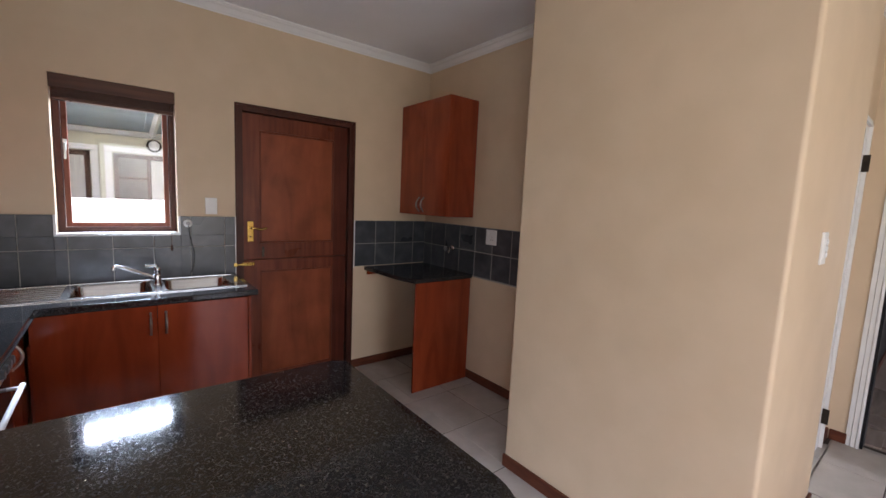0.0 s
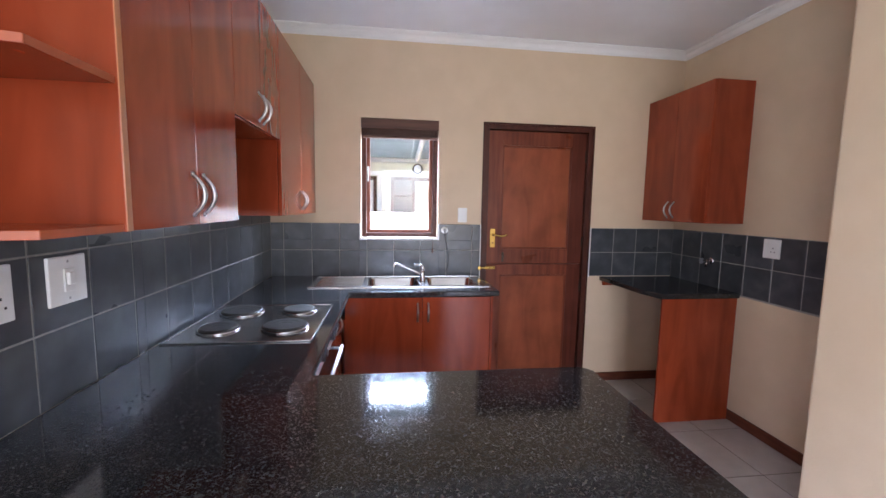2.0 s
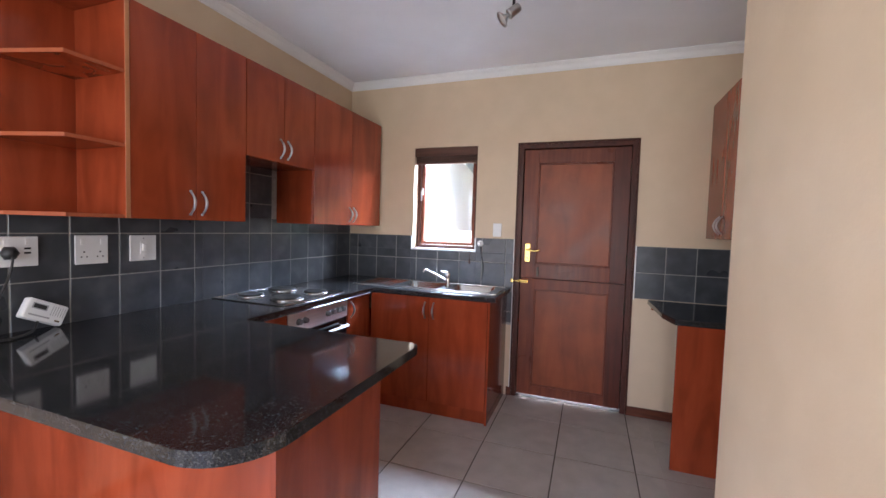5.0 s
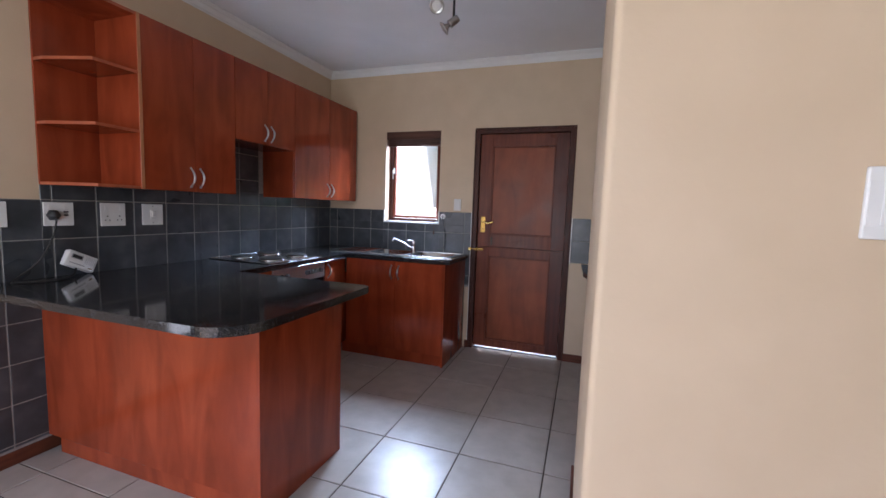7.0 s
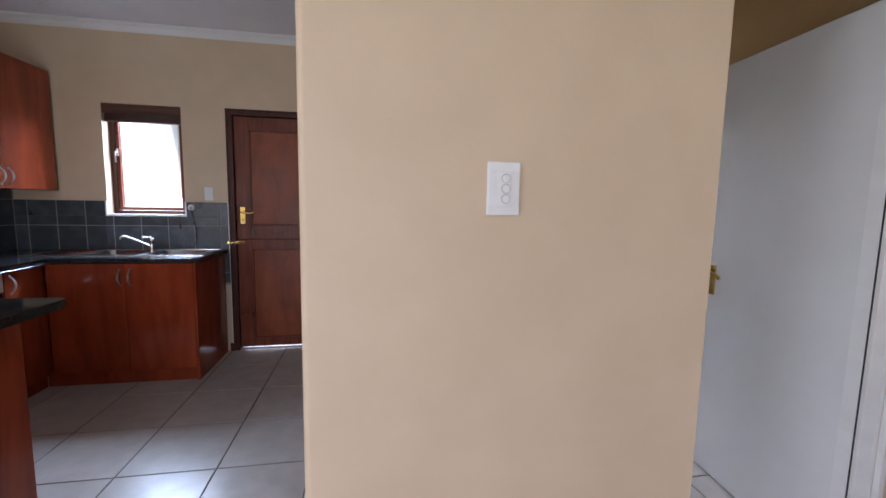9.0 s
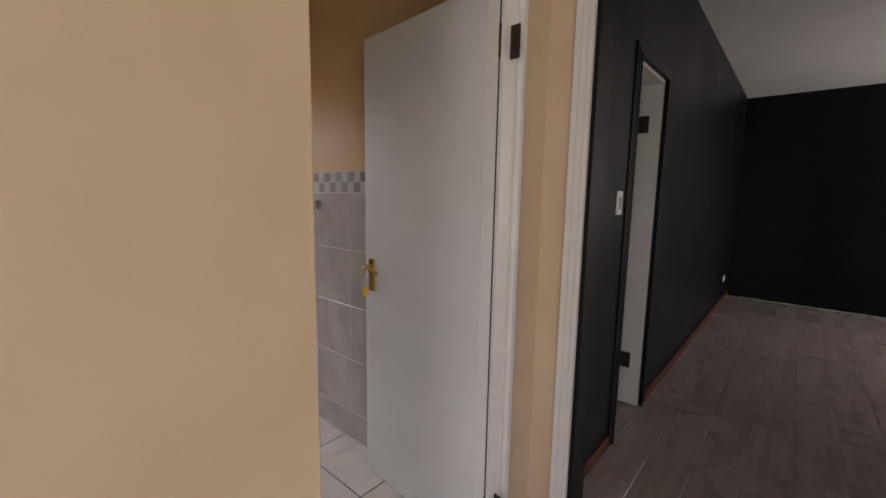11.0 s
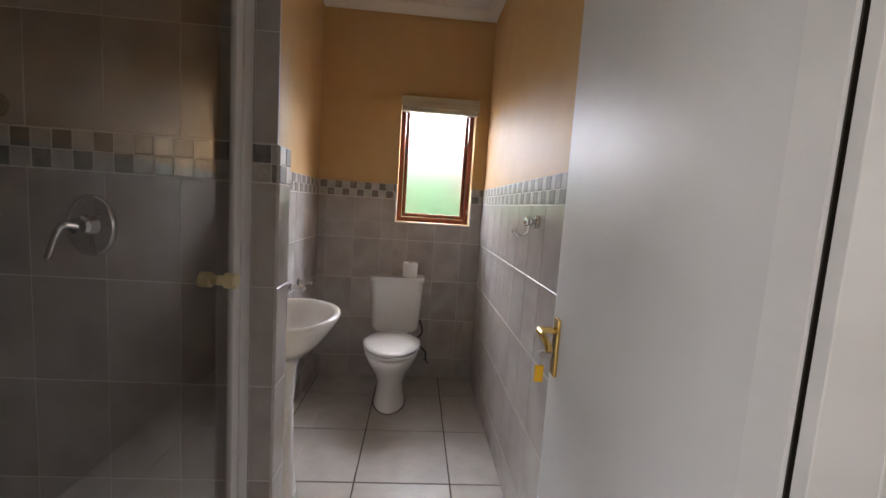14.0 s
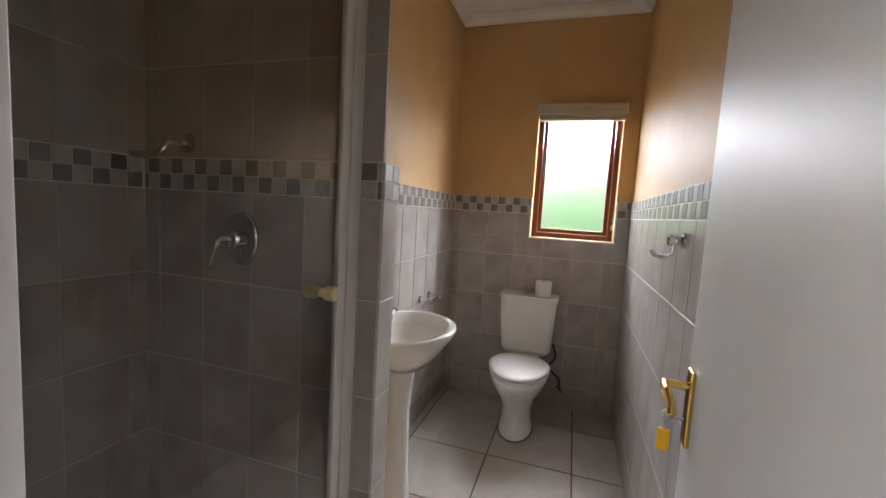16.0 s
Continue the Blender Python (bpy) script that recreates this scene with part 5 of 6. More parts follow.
def pillar_tap(y):
    u = thing("basin_tap", HX0 + 0.042, y, 0.844, "small chrome pillar tap on the basin", "tap", "basin taps")
    x, z = HX0 + 0.042, 0.844
    part("body", lathe([(0.018, 0.0), (0.014, 0.008), (0.011, 0.030), (0.011, 0.042)], x, y, z, 16), CHROME, u, smooth=True)
    part("spout", tube([(x, y, z + 0.026), (x + 0.060, y, z + 0.030), (x + 0.070, y, z + 0.020)], 0.008, 10), CHROME, u, smooth=True)
    part("head", lathe([(0.016, 0.042), (0.018, 0.050), (0.016, 0.062), (0.004, 0.066)], x, y, z, 8), CHROME, u)


pillar_tap(1.80 - 0.10)
pillar_tap(1.80 + 0.10)


def roll_holder():
    u = thing("toilet_roll_holder", HX0 + 0.03, 2.55, 0.79, "chrome toilet roll holder on the tiled wall", "paper holder")
    for y in (2.47, 2.63):
        part("rose", lathe([(0.022, 0.0), (0.022, 0.010), (0.014, 0.014)], HX0, y, 0.80, 18, "x"), CHROME, u)
        part("arm", tube(curve_points([(HX0 + 0.008, y, 0.80), (HX0 + 0.050, y, 0.80), (HX0 + 0.085, y, 0.795)]), 0.014, 12), CHROME, u, smooth=True)
        part("end_cap", lathe([(0.016, 0.082), (0.017, 0.088), (0.014, 0.096), (0.003, 0.098)], HX0, y, 0.795, 16, "x"), CHROME, u)
    part("rod", tube([(HX0 + 0.075, 2.47, 0.796), (HX0 + 0.075, 2.63, 0.796)], 0.005, 8), CHROME, u)


roll_holder()


def robe_hook():
    u = thing("robe_hook", HX1 - 0.03, 1.66, 1.25, "chrome robe hook on the tiled wall", "hook")
    x, y, z = HX1, 1.66, 1.288
    part("rose", lathe([(0.026, 0.0), (0.026, -0.012), (0.022, -0.016), (0.006, -0.017)], x, y, z, 22, "x"), CHROME, u)
    part("stem", tube([(x - 0.010, y, z), (x - 0.050, y, z)], 0.013, 14), CHROME, u, smooth=True)
    part("cap", lathe([(0.019, -0.056), (0.020, -0.050), (0.018, -0.042)], x, y, z, 18, "x"), CHROME, u)
    part("hook", tube(curve_points([(x - 0.040, y, z - 0.008), (x - 0.042, y, z - 0.040), (x - 0.060, y, z - 0.055), (x - 0.090, y, z - 0.050), (x - 0.100, y, z - 0.034)]), 0.0075, 10), CHROME, u, smooth=True)


robe_hook()


def toilet_supply():
    u = thing("toilet_water_pipe", 3.42, 3.08, 0.2, "thin flexible water pipe with valve behind the toilet", "pipe")
    part("hose", tube(curve_points([(3.375, 3.05, 0.47), (3.40, 3.06, 0.38), (3.36, 3.07, 0.30), (3.43, 3.085, 0.22), (3.44, 3.09, 0.16)]), 0.007, 8), BLACK_PLASTIC, u, smooth=True)
    part("valve", lathe([(0.016, -0.035), (0.018, -0.025), (0.010, -0.018), (0.010, 0.0)], 3.44, HY1, 0.15, 12, "y"), CHROME, u)
    part("handle", tube([(3.425, HY1 - 0.035, 0.17), (3.46, HY1 - 0.035, 0.125)], 0.006, 8), BLACK_PLASTIC, u)


toilet_supply()

casement("window_bathroom", BW, YB + 0.075, "closed red-brown timber window with frosted glass", FROSTED, CREAM_BLIND)
solid("window_reveal_trim", boxes([(BW[0] - 0.010, BW[0], HY1 - 0.004, HY1 + 0.009, BW[2] - 0.010, 1.466), (BW[1], BW[1] + 0.010, HY1 - 0.004, HY1 + 0.009, BW[2] - 0.010, 1.466), (BW[0], BW[1], HY1 - 0.004, HY1 + 0.009, BW[2] - 0.010, BW[2])], 0.001),
      PLASTIC, "white plastic tile edging round the bathroom window", "tile trim", kind="structure")
raised_blind("venetian_blind", BW[0] + 0.004, BW[1] + 0.012, HY1 - 0.04, 2.088, 1.985, CREAM_BLIND, "cream venetian blind pulled fully up above frosted window",
             [(3.685, HY1 - 0.012, 2.0), (3.69, HY1 - 0.008, 1.6), (3.684, HY1 - 0.008, 1.30)])


def shower_screen():
    u = thing("shower_door", SX1, 0.86, 0, "glass shower door with white aluminium frame, closed", "shower door", kind="structure")
    a, b = HY0 + 0.002, SY1 - 0.002
    part("channel", box(SX1 - 0.012, SX1 + 0.018, b - 0.058, b, 0.06, 2.0, 0.002), ALU, u, "white aluminium wall channel")
    part("channel", box(SX1 - 0.012, SX1 + 0.018, a, a + 0.058, 0.06, 2.0, 0.002), ALU, u, "white aluminium wall channel")
    part("head_rail", box(SX1 - 0.010, SX1 + 0.014, a + 0.058, b - 0.058, 1.965, 2.0, 0.002), ALU, u)
    part("sill_rail", box(SX1 - 0.010, SX1 + 0.014, a + 0.058, b - 0.058, 0.06, 0.085, 0.002), ALU, u)
    leaf = part("door_stile", box(SX1 - 0.006, SX1 + 0.014, b - 0.098, b - 0.062, 0.09, 1.96, 0.002), ALU, u, "white aluminium stile")
    pane = part("pane", box(SX1 + 0.001, SX1 + 0.007, a + 0.060, b - 0.094, 0.09, 1.96), SHOWER_GLASS, u, "dark tinted clear glass pane")
    k = part("knob", lathe([(0.012, 0.007), (0.012, 0.020), (0.019, 0.023), (0.020, 0.048), (0.017, 0.052), (0.004, 0.053)], SX1, 1.105, 1.108, 22, "x"), CREAM_KNOB, u, "cream plastic door knob")
    part("knob", lathe([(0.012, 0.001), (0.012, -0.012), (0.019, -0.016), (0.019, -0.038), (0.004, -0.042)], SX1, 1.105, 1.108, 22, "x"), CREAM_KNOB, u, "cream plastic door knob")
    part("kerb", box(SX1 - 0.05, SX1 + 0.03, a, b, -0.002, 0.058, 0.003), BATH_TILE, u, "low tiled kerb")


shower_screen()


def shower_mixer():
    u = thing("shower_mixer", 2.39, SY1 - 0.03, 1.10, "chrome shower mixer with lever and bent outlet on tiles", "shower mixer")
    x, y, z = 2.412, SY1, 1.208
    part("cover_plate", lathe([(0.080, 0.0), (0.079, -0.006), (0.070, -0.012), (0.006, -0.014)], x, y, z, 36, "y", sx=0.82, sy=1.08), CHROME, u, smooth=True)
    part("body", lathe([(0.030, -0.010), (0.030, -0.045), (0.024, -0.052), (0.004, -0.054)], x, y, z, 24, "y"), CHROME, u)
    part("lever", tube(curve_points([(x, y - 0.045, z), (x - 0.022, y - 0.066, z + 0.002), (x - 0.036, y - 0.074, z - 0.024), (x - 0.054, y - 0.078, z - 0.086)]), [0.011] * 8 + [0.009] * 8 + [0.008] * 9, 10), CHROME, u, smooth=True)
    part("rose", lathe([(0.034, 0.0), (0.033, -0.010), (0.012, -0.016)], 2.175, SY1, 1.515, 24, "y"), CHROME, u)
    part("arm", tube(curve_points([(2.175, SY1 - 0.008, 1.515), (2.172, SY1 - 0.060, 1.507), (2.155, SY1 - 0.085, 1.472), (2.105, SY1 - 0.095, 1.462), (2.055, SY1 - 0.10, 1.464)]), 0.011, 10), CHROME, u, smooth=True)


shower_mixer()

# ---- outside ----
solid("ground", boxes([(-60, 60, -60, 60, -0.32, -0.14)]), GRASS, "green lawn round the house", "ground", kind="structure")
solid("pavement", boxes([(-5, 3.3, YB + 0.22, 8.0, -0.14, -0.05)]), PAVING, "grey concrete yard behind the kitchen", "paving", kind="structure")
solid("boundary_wall", box(-1.05, -0.80, YB + 0.23, 7.9, -0.14, 2.75, 0.01), WHITE_RENDER, "tall white rendered side wall of the yard", "garden wall", kind="structure")
solid("courtyard_wall", box(-0.79, 3.1, 5.6, 5.8, -0.14, 1.36, 0.01), WHITE_RENDER, "low white rendered courtyard wall in sunlight", "garden wall", kind="structure")


def neighbour():
    h = thing("neighbour_house", 0.0, 8.0, -0.14, "cream rendered house with brown windows behind the wall", "house")
    part("wall", box(-7, 4.5, 8.0, 8.3, -0.14, 3.4, 0.005), CREAM_RENDER, h)
    for k in range(9):
        xa = -4.0 + 0.9 * k
        bm = box(xa, xa + 0.894, 0.0, 2.26, 0.0, 0.03, 0.003)
        bmesh.ops.transform(bm, matrix=Matrix.Translation((0, 8.0, 2.36)) @ Matrix.Rotation(radians(180 - 10), 4, "X") @ Matrix.Translation((0, 0, -0.03)), verts=bm.verts)
        part("patio_roof_panel", bm, ROOF_SHEET, h, "pale blue-grey sloping roof panel")
    part("wall_plate", box(-4.0, 4.0, 7.93, 8.0, 2.27, 2.345, 0.004), PLASTIC_GREY, h)
    for x in (-1.6, 0.60, 2.8):
        part("rafter", tube([(x, 7.98, 2.32), (x + 0.05, 5.80, 2.70)], 0.045, 4), WHITE_RENDER, h, "pale painted rafter")
    # unseen end walls added to cut the sky light under the patio roof
    for x in (-4.15, 4.1):
        part("end_wall", box(x, x + 0.15, 5.8, 8.0, -0.14, 2.78, 0.005), CREAM_RENDER, h)
    part("fascia", box(-4.0, 4.1, 5.74, 5.79, 2.66, 2.80, 0.004), WHITE_RENDER, h)
    for x0, x1 in ((-0.95, -0.16), (0.11, 0.98), (1.9, 2.7)):
        w = part("window", boxes([(x0, x0 + 0.06, 7.95, 8.02, 0.95, 2.0), (x1 - 0.06, x1, 7.95, 8.02, 0.95, 2.0), (x0, x1, 7.95, 8.02, 1.94, 2.0), (x0, x1, 7.95, 8.02, 0.95, 1.02),
                                  ((x0 + x1) / 2 - 0.025, (x0 + x1) / 2 + 0.025, 7.955, 8.02, 1.0, 1.95), (x0, (x0 + x1) / 2, 7.96, 8.01, 1.30, 1.33), (x0, (x0 + x1) / 2, 7.96, 8.01, 1.62, 1.65)], 0.004), FRAME_WOOD, h, "brown timber window")
        part("pane", box(x0 + 0.05, x1 - 0.05, 7.985, 7.995, 1.0, 1.96), DARK_GLASS, w)
        part("curtain", box((x0 + x1) / 2 + 0.03, x1 - 0.06, 7.972, 7.980, 1.02, 1.93), CURTAIN, w, "pale net curtain")
        part("surround", boxes([(x0 - 0.10, x1 + 0.10, 7.97, 8.01, 2.02, 2.10), (x0 - 0.10, x0 - 0.01, 7.97, 8.01, 0.9, 2.015), (x1 + 0.01, x1 + 0.10, 7.97, 8.01, 0.9, 2.015)], 0.004), WHITE_RENDER, w)
    lamp = thing("bulkhead_lamp", 0.62, 7.95, 2.1, "round outdoor wall lamp under the patio roof", "outdoor lamp")
    part("ring", lathe([(0.10, 0.0), (0.10, -0.05), (0.075, -0.07)], 0.62, 8.0, 2.16, 24, "y"), HINGE, lamp)
    part("bowl", lathe([(0.075, -0.05), (0.07, -0.09), (0.04, -0.11), (0.01, -0.115)], 0.62, 8.0, 2.16, 24, "y"), LAMP_GLASS, lamp)


neighbour()


def hedge():
    """A leafy hedge behind the bathroom window."""
    rnd = random.Random(4)
    bm = bmesh.new()
    for k in range(5200):
        x, y = rnd.uniform(1.9, 4.6), rnd.uniform(5.0, 5.7)
        top = 1.80 - 0.80 * max(0.0, x - 3.25) + 0.10 * math.sin(x * 2.1) + 0.07 * math.sin(x * 5.3 + 1)
        z = -0.1 + (top + 0.1) * rnd.random() ** 0.7
        s = rnd.uniform(0.03, 0.065)
        m = Euler((rnd.uniform(0, 6.3), rnd.uniform(0, 6.3), rnd.uniform(0, 6.3))).to_matrix()
        v = [bm.verts.new(Vector((x, y, z)) + m @ Vector(p) * s) for p in ((-1, 0, 0), (0, -0.5, 0.1), (1, 0, 0), (0, 0.5, 0.1))]
        bm.faces.new(v)
    return tagged(solid("hedge", bm, LEAF), "green leafy garden hedge", "hedge", kind="stuff")


hedge()

# ---- glazing out of view behind the walker, added to carry light in ----
west_opening = thing("added_west_opening", XL - 0.1, -1.32, WW[2], "wide unseen window frame added to let fill light in", "window", kind="structure")
part("window_frame", boxes([(XL - 0.20, XL - 0.14, WW[0], WW[0] + 0.06, WW[2], WW[3]), (XL - 0.20, XL - 0.14, WW[1] - 0.06, WW[1], WW[2], WW[3]), (XL - 0.20, XL - 0.14, WW[0] + 0.06, WW[1] - 0.06, WW[2], WW[2] + 0.06), (XL - 0.20, XL - 0.14, WW[0] + 0.06, WW[1] - 0.06, WW[3] - 0.06, WW[3])], 0.003), FRAME_WOOD, west_opening)
glazing = thing("window_living", 0.90, YS - 0.1, LW[2], "wide living room window out of view, placed for the light", "window", kind="structure")
part("window_frame", boxes([(LW[0], LW[0] + 0.06, YS - 0.16, YS - 0.09, LW[2], LW[3]), (LW[1] - 0.06, LW[1], YS - 0.16, YS - 0.09, LW[2], LW[3]), (LW[0], LW[1], YS - 0.16, YS - 0.09, LW[2], LW[2] + 0.06), (LW[0], LW[1], YS - 0.16, YS - 0.09, LW[3] - 0.06, LW[3])], 0.003), FRAME_WOOD, glazing)

# ---- tiles ----
PIECE = {}


def tile_mesh(key, material, w, h, d):
    """A tile of w by h lying in its own x and y, its face at z = d with softened edges."""
    if key not in PIECE:
        e = min(0.0016, d * 0.4)
        bm = bmesh.new()
        lo = [bm.verts.new(p) for p in ((0, 0, 0), (w, 0, 0), (w, h, 0), (0, h, 0))]
        md = [bm.verts.new((v.co.x, v.co.y, d - e)) for v in lo]
        hi = [bm.verts.new(p) for p in ((e, e, d), (w - e, e, d), (w - e, h - e, d), (e, h - e, d))]
        bm.faces.new(hi)
        for a, b in ((lo, md), (md, hi)):
            for k in range(4):
                bm.faces.new((a[k], a[(k + 1) % 4], b[(k + 1) % 4], b[k]))
        me = bpy.data.meshes.new("tile")
        bm.to_mesh(me)
        bm.free()
        me.materials.append(material)
        PIECE[key] = me
    return PIECE[key]


FACES = {"+x": ((0, 1, 0), (0, 0, 1), (1, 0, 0)), "-x": ((0, -1, 0), (0, 0, 1), (-1, 0, 0)), "-y": ((1, 0, 0), (0, 0, 1), (0, -1, 0)), "+y": ((-1, 0, 0), (0, 0, 1), (0, 1, 0)), "+z": ((1, 0, 0), (0, 1, 0), (0, 0, 1))}


def lay(parent, name, face, plane, u_range, v_range, u_joint, v_joint, pitch_u, pitch_v, gap, d, material, holes=(), pick=None, gap_u=None):
    """Tiles on a plane. u runs along the world's x or y, v along z (or y on a floor); joints lie at u_joint + k * pitch_u. holes: (u0, u1, v0, v1)."""
    ax, ay, az = (Vector(v) for v in FACES[face])

    def cuts(lo, hi, j, p):
        c = [lo]
        k = math.ceil((lo - j) / p + 1e-4)
        while j + k * p < hi - 1e-4:
            c.append(j + k * p)
            k += 1
        return c + [hi]

    us, vs = cuts(*u_range, u_joint, pitch_u), cuts(*v_range, v_joint, pitch_v)
    for h in holes:
        us += [x for x in (h[0], h[1]) if us[0] < x < us[-1]]
        vs += [x for x in (h[2], h[3]) if vs[0] < x < vs[-1]]
    us, vs = sorted(set(round(x, 4) for x in us)), sorted(set(round(x, 4) for x in vs))
    joint_u = lambda x: abs((x - u_joint) / pitch_u - round((x - u_joint) / pitch_u)) * pitch_u < 0.003
    joint_v = lambda x: abs((x - v_joint) / pitch_v - round((x - v_joint) / pitch_v)) * pitch_v < 0.003
    for i, (u0, u1) in enumerate(zip(us, us[1:])):
        for j, (v0, v1) in enumerate(zip(vs, vs[1:])):
            um, vm = (u0 + u1) / 2, (v0 + v1) / 2
            if any(h[0] < um < h[1] and h[2] < vm < h[3] for h in holes):
                continue
            gu = gap if gap_u is None else gap_u
            a, b = u0 + (gu / 2 if joint_u(u0) else 0), u1 - (gu / 2 if joint_u(u1) else 0)
            c, e = v0 + (gap / 2 if joint_v(v0) else 0), v1 - (gap / 2 if joint_v(v1) else 0)
            if b - a < 0.006 or e - c < 0.006:
                continue
            mt = pick(round((um - u_joint) / pitch_u - 0.5), round((vm - v_joint) / pitch_v - 0.5)) if pick else material
            w, h = round(b - a, 4), round(e - c, 4)
            ob = new(name, tile_mesh((mt.name, w, h, d), mt, w, h, d))
            start = a if ax[0] + ax[1] > 0 else b
            org = {"x": (plane, start, c), "y": (start, plane, c), "z": (a, c, plane)}[face[1]]
            m = Matrix((ax, ay, az)).transposed().to_4x4()
            m.translation = Vector(org)
            ob.matrix_world = Matrix.Translation(-BASE[parent.name]) @ m
            ob.parent = parent


def bed(name, lim, material, parent):
    part(name, box(*lim), material, parent)


# kitchen: dark tiles on the three walls, on a grout bed
KP = 0.203
ROW = 1.318
D = 0.004
bed("grout_bed", (XL, XL + 0.0078, 0.30, YB, WT - 0.003, 1.318), GROUT_GREY, wall_left)
bed("grout_bed", (XL, XL + 0.0078, 0.648, YB, 1.3185, 1.419), GROUT_GREY, wall_left)
bed("grout_bed", (XL, XL + 0.0078, 1.556, 2.159, 1.4195, 1.80), GROUT_GREY, wall_left)
bed("grout_bed", (XL, XL + 0.0078, 0.30, 0.70, 0.072, WT - 0.037), GROUT_GREY, wall_left)
cab = [(0.645, 1.555, 1.42, 2.0), (2.16, 3.14, 1.42, 2.0), (0.0, 0.645, 1.318, 2.0)]
lay(wall_left, "tile", "+x", XL + 0.0045, (0.30, YB - 0.008), (WT - 0.002, 1.80), 0.690, ROW, KP, KP, 0.005, D + 0.001, SLATE, cab)
lay(wall_left, "tile", "+x", XL + 0.0045, (0.30, 0.695), (0.085, WT - 0.040), 0.487, ROW, KP, KP, 0.005, D + 0.001, SLATE)
bed("grout_bed", (XL + 0.006, KW[0] - 0.013, YB - 0.0078, YB, 0.60, ROW), GROUT_GREY, wall_back)
bed("grout_bed", (KW[0] - 0.012, KW[1] + 0.012, YB - 0.0078, YB, 0.60, KW[2] - 0.013), GROUT_GREY, wall_back)
bed("grout_bed", (KW[1] + 0.013, 0.800, YB - 0.0078, YB, 0.60, ROW), GROUT_GREY, wall_back)
hole = [(KW[0] - 0.012, KW[1] + 0.012, KW[2] - 0.012, 2.5)]
lay(wall_back, "tile", "-y", YB - 0.0045, (XL + 0.010, 0.797), (WT - 0.002, ROW), -0.690, ROW, KP, KP, 0.005, D + 0.001, SLATE, hole)
lay(wall_back, "tile", "-y", YB - 0.0045, (XL + 0.34, 0.797), (0.62, WT - 0.04), -0.690, ROW, KP, KP, 0.005, D + 0.001, SLATE)
solid("tile_trim", box(0.797, 0.803, YB - 0.011, YB - 0.0005, 0.07, ROW + 0.004, 0.0008), PLASTIC, "white plastic tile edging beside the back door", "tile trim", kind="structure")
bed("grout_bed", (1.722, XR, YB - 0.0078, YB, 0.905, 1.300), GROUT_GREY, wall_back)
lay(wall_back, "tile", "-y", YB - 0.0045, (1.722, XR - 0.008), (0.905, 1.300), 1.722, 1.300, 0.199, 0.199, 0.005, D + 0.001, SLATE)
solid("tile_trim", box(1.714, 1.722, YB - 0.011, YB - 0.0005, 0.895, 1.303, 0.0008), PLASTIC, "white plastic tile edging beside the back door", "tile trim", kind="structure")
bed("grout_bed", (XR - 0.0078, XR, JOG + 0.01, YB - 0.006, 0.880, 1.300), GROUT_GREY, wall_nook)
lay(wall_nook, "tile", "-x", XR - 0.0045, (JOG + 0.01, YB - 0.010), (0.888, 1.300), YB - 0.13, 1.300, 0.199, 0.206, 0.005, D + 0.001, SLATE)
solid("tile_trim", box(XR - 0.011, XR - 0.0005, JOG + 0.002, JOG + 0.010, 0.73, 1.303, 0.0008), PLASTIC, "white plastic tile edging at the wall corner", "tile trim", kind="structure")

# bathroom: tiles with a mosaic band
BU, BV = 0.20, 0.30
B0, B1 = 1.358, 1.464
DB = 0.006


def chip(i, j):
    return MOSAIC_DARK if (i + j) % 2 == 0 else MOSAIC_LIGHT


def bath_face(parent, face, wallplane, facing, u0, u1, top, holes=(), joint=None, both=True):
    """A tiled bathroom wall. wallplane: the plaster; facing: the tile face's way."""
    s = 1 if face[0] == "+" else -1
    lim = {"x": lambda a, b, z0, z1: (min(wallplane, wallplane + s * 0.0068), max(wallplane, wallplane + s * 0.0068), a, b, z0, z1),
           "y": lambda a, b, z0, z1: (a, b, min(wallplane, wallplane + s * 0.0068), max(wallplane, wallplane + s * 0.0068), z0, z1)}[face[1]]
    hs = list(holes)
    cut = sorted(set([u0, u1] + [x for h in hs for x in h[:2] if u0 < x < u1]))
    for a, b in zip(cut, cut[1:]):
        low = min([h[2] for h in hs if h[0] < (a + b) / 2 < h[1]] + [top])
        bed("grout_bed", lim(a, b, 0, low), GROUT_WHITE, parent)
    p = wallplane + s * 0.0045
    j = u0 if joint is None else joint
    lay(parent, "tile", face, p, (u0, u1), (0.0, B0 - 0.002), j, B0, BU, BV, 0.003, DB - 0.0025, BATH_TILE, hs, gap_u=0.0012)
    lay(parent, "mosaic_chip", face, p, (u0, u1), (B0, B1), j, B0, 0.053, 0.053, 0.003, DB - 0.002, MOSAIC_LIGHT, hs, chip)
    if top > B1 + 0.01:
        lay(parent, "tile", face, p, (u0, u1), (B1 + 0.002, top), j, B1 + 0.002, BU, BV, 0.003, DB - 0.0025, BATH_TILE, hs, gap_u=0.0012)


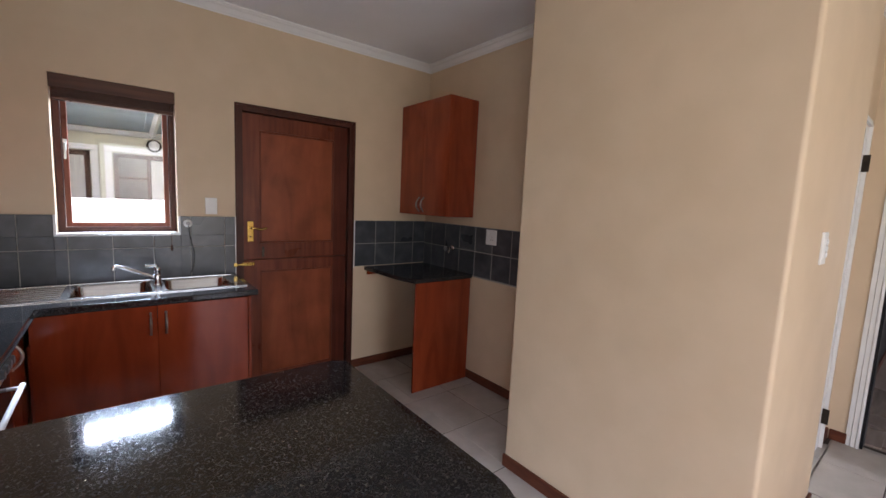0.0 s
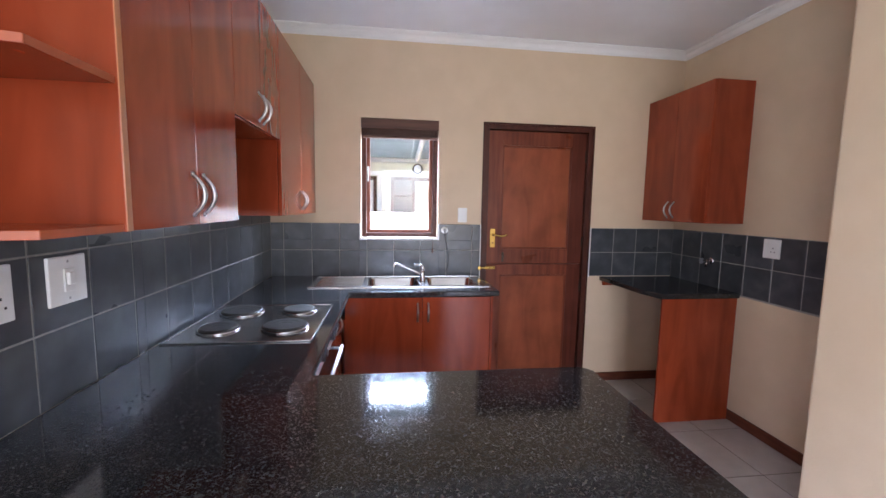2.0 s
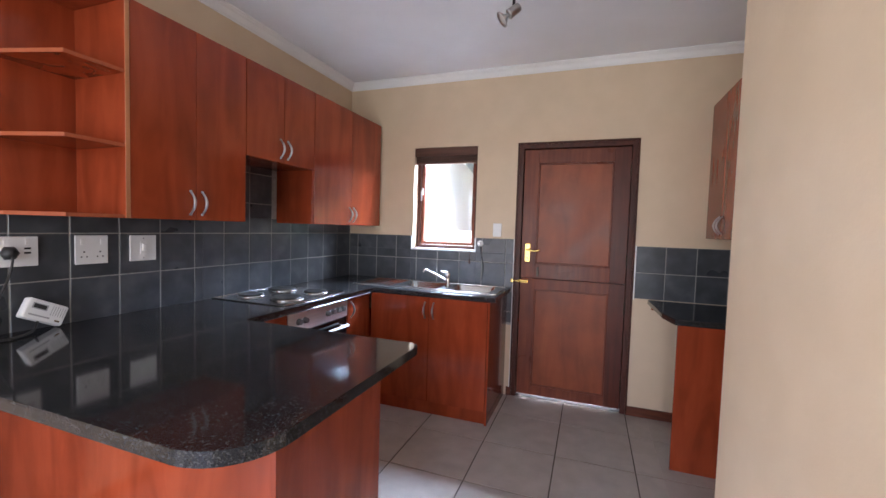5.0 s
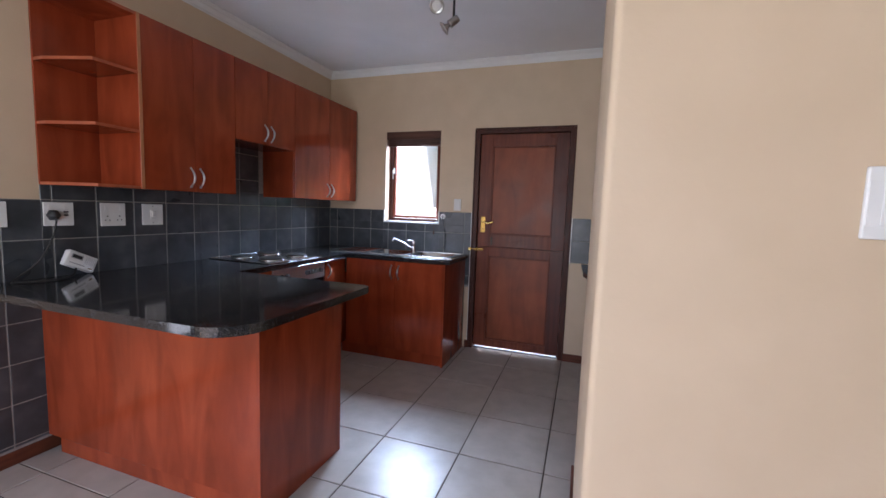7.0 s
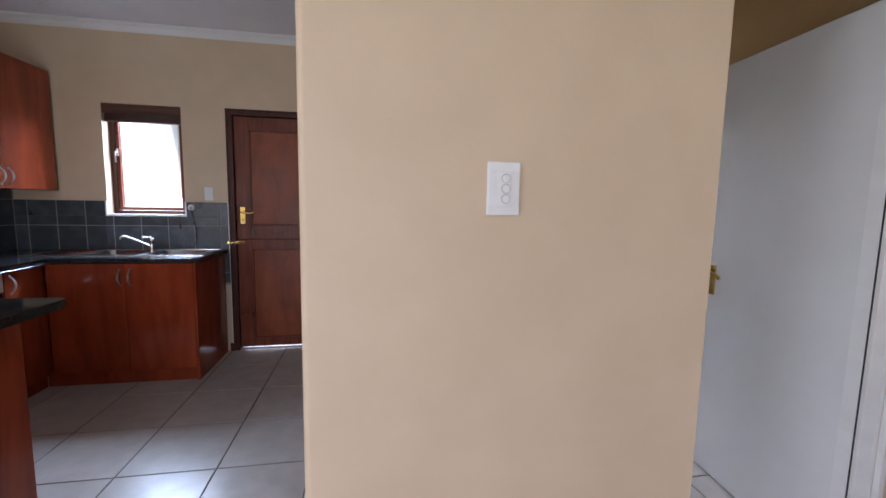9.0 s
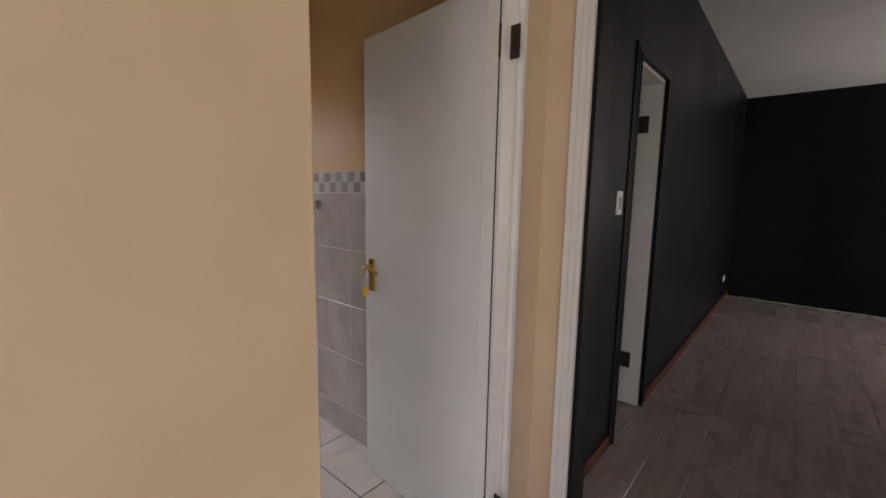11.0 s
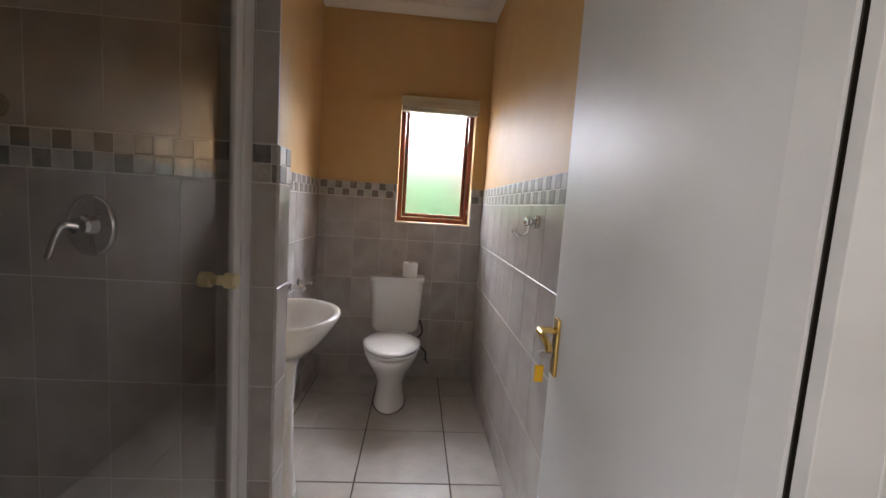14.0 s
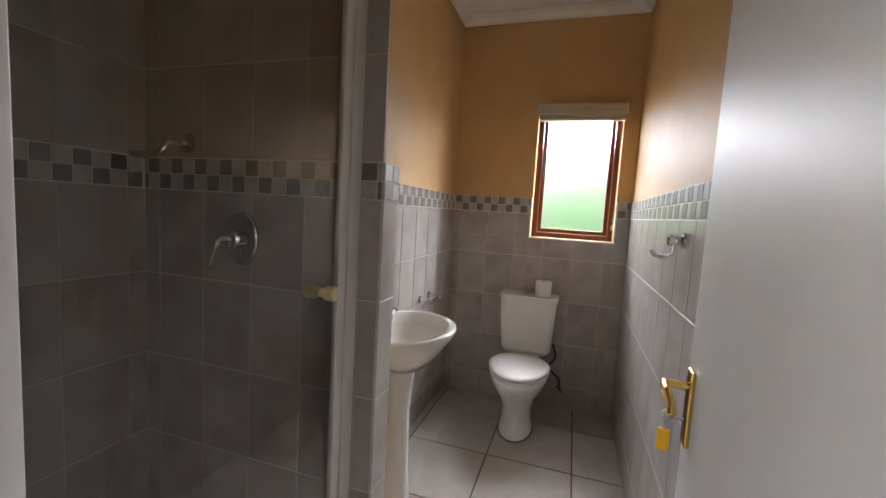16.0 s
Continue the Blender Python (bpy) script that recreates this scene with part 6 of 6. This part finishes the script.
bath_face(wall_bath_back, "-y", HY1 + 0.008, "", HX0, HX1, B1, [(BW[0] - 0.010, BW[1] + 0.010, BW[2] - 0.010, 9)], joint=HX0 + 0.06)
bath_face(wall_bath_right, "-x", HX1 + 0.008, "", HY0, HY1, B1, joint=HY1 - 0.13)
bath_face(wall_bath_left, "+x", HX0 - 0.008, "", NIB + 0.008, HY1, B1, joint=NIB + 0.008)
bath_face(wall_nib, "-y", SY1 + 0.008, "", SX0, 2.910, 2.26, joint=SX0 + 0.07)
bath_face(wall_nib, "+x", 2.910, "", SY1, NIB + 0.008, 1.464, joint=SY1)
bath_face(wall_block, "+x", SX0 - 0.008, "", HY0, SY1, 2.26, joint=SY1 - 0.06)
bath_face(wall_block, "+y", HY0 - 0.008, "", SX0, BX1, 2.26, joint=SX0)

# floor tiles
FP = 0.4565
lay(floor_slab, "tile", "+z", -0.004, (XL, DX + 0.05), (YS, YB + 0.02), 1.245, 2.324, FP, FP, 0.007, 0.004, FLOOR_TILE,
    [(HX0 - 0.1, HX1 + 0.13, HY0 - 0.1, YB + 0.1), (BX0, HX0 + 0.4, HY0 - 0.05, JOG - 0.1), (XR + 0.02, DX + 0.2, JOG - 0.2, YB + 0.1), (DX - 0.2, DX + 0.2, 0.33, YB + 0.1)])
lay(floor_slab, "tile", "+z", -0.004, (HX0 - 0.06, HX1 + 0.01), (0.32, HY1 + 0.01), 3.542, 2.360, FP, FP, 0.007, 0.004, FLOOR_TILE, [(0, SX1 - 0.05, 0, SY1 + 0.05)])
lay(floor_slab, "tile", "+z", -0.004, (SX0 - 0.01, SX1 - 0.05), (HY0 - 0.01, SY1 + 0.01), SX0 + 0.15, SY1 - 0.1, 0.30, 0.30, 0.004, 0.005, BATH_TILE)
# laminate boards of the bedroom, nearest the opening
for r in range(18):
    yb = 0.30 - 0.195 * (r + 1)
    if yb < -3.1:
        break
    xs = [DX + 0.13, DX + 0.13 + 0.4 + 0.37 * (r % 3)]
    while xs[-1] < 9.5:
        xs.append(min(9.5, xs[-1] + 1.28))
    for a, b in zip(xs, xs[1:]):
        if b - a > 0.02:
            ob = new("plank", tile_mesh(("plank", round(b - a, 3)), LAMINATE, round(b - a, 3) - 0.0012, 0.1938, 0.005))
            ob.matrix_world = Matrix.Translation((a, yb, -0.006))
            ob.parent = floor_bed
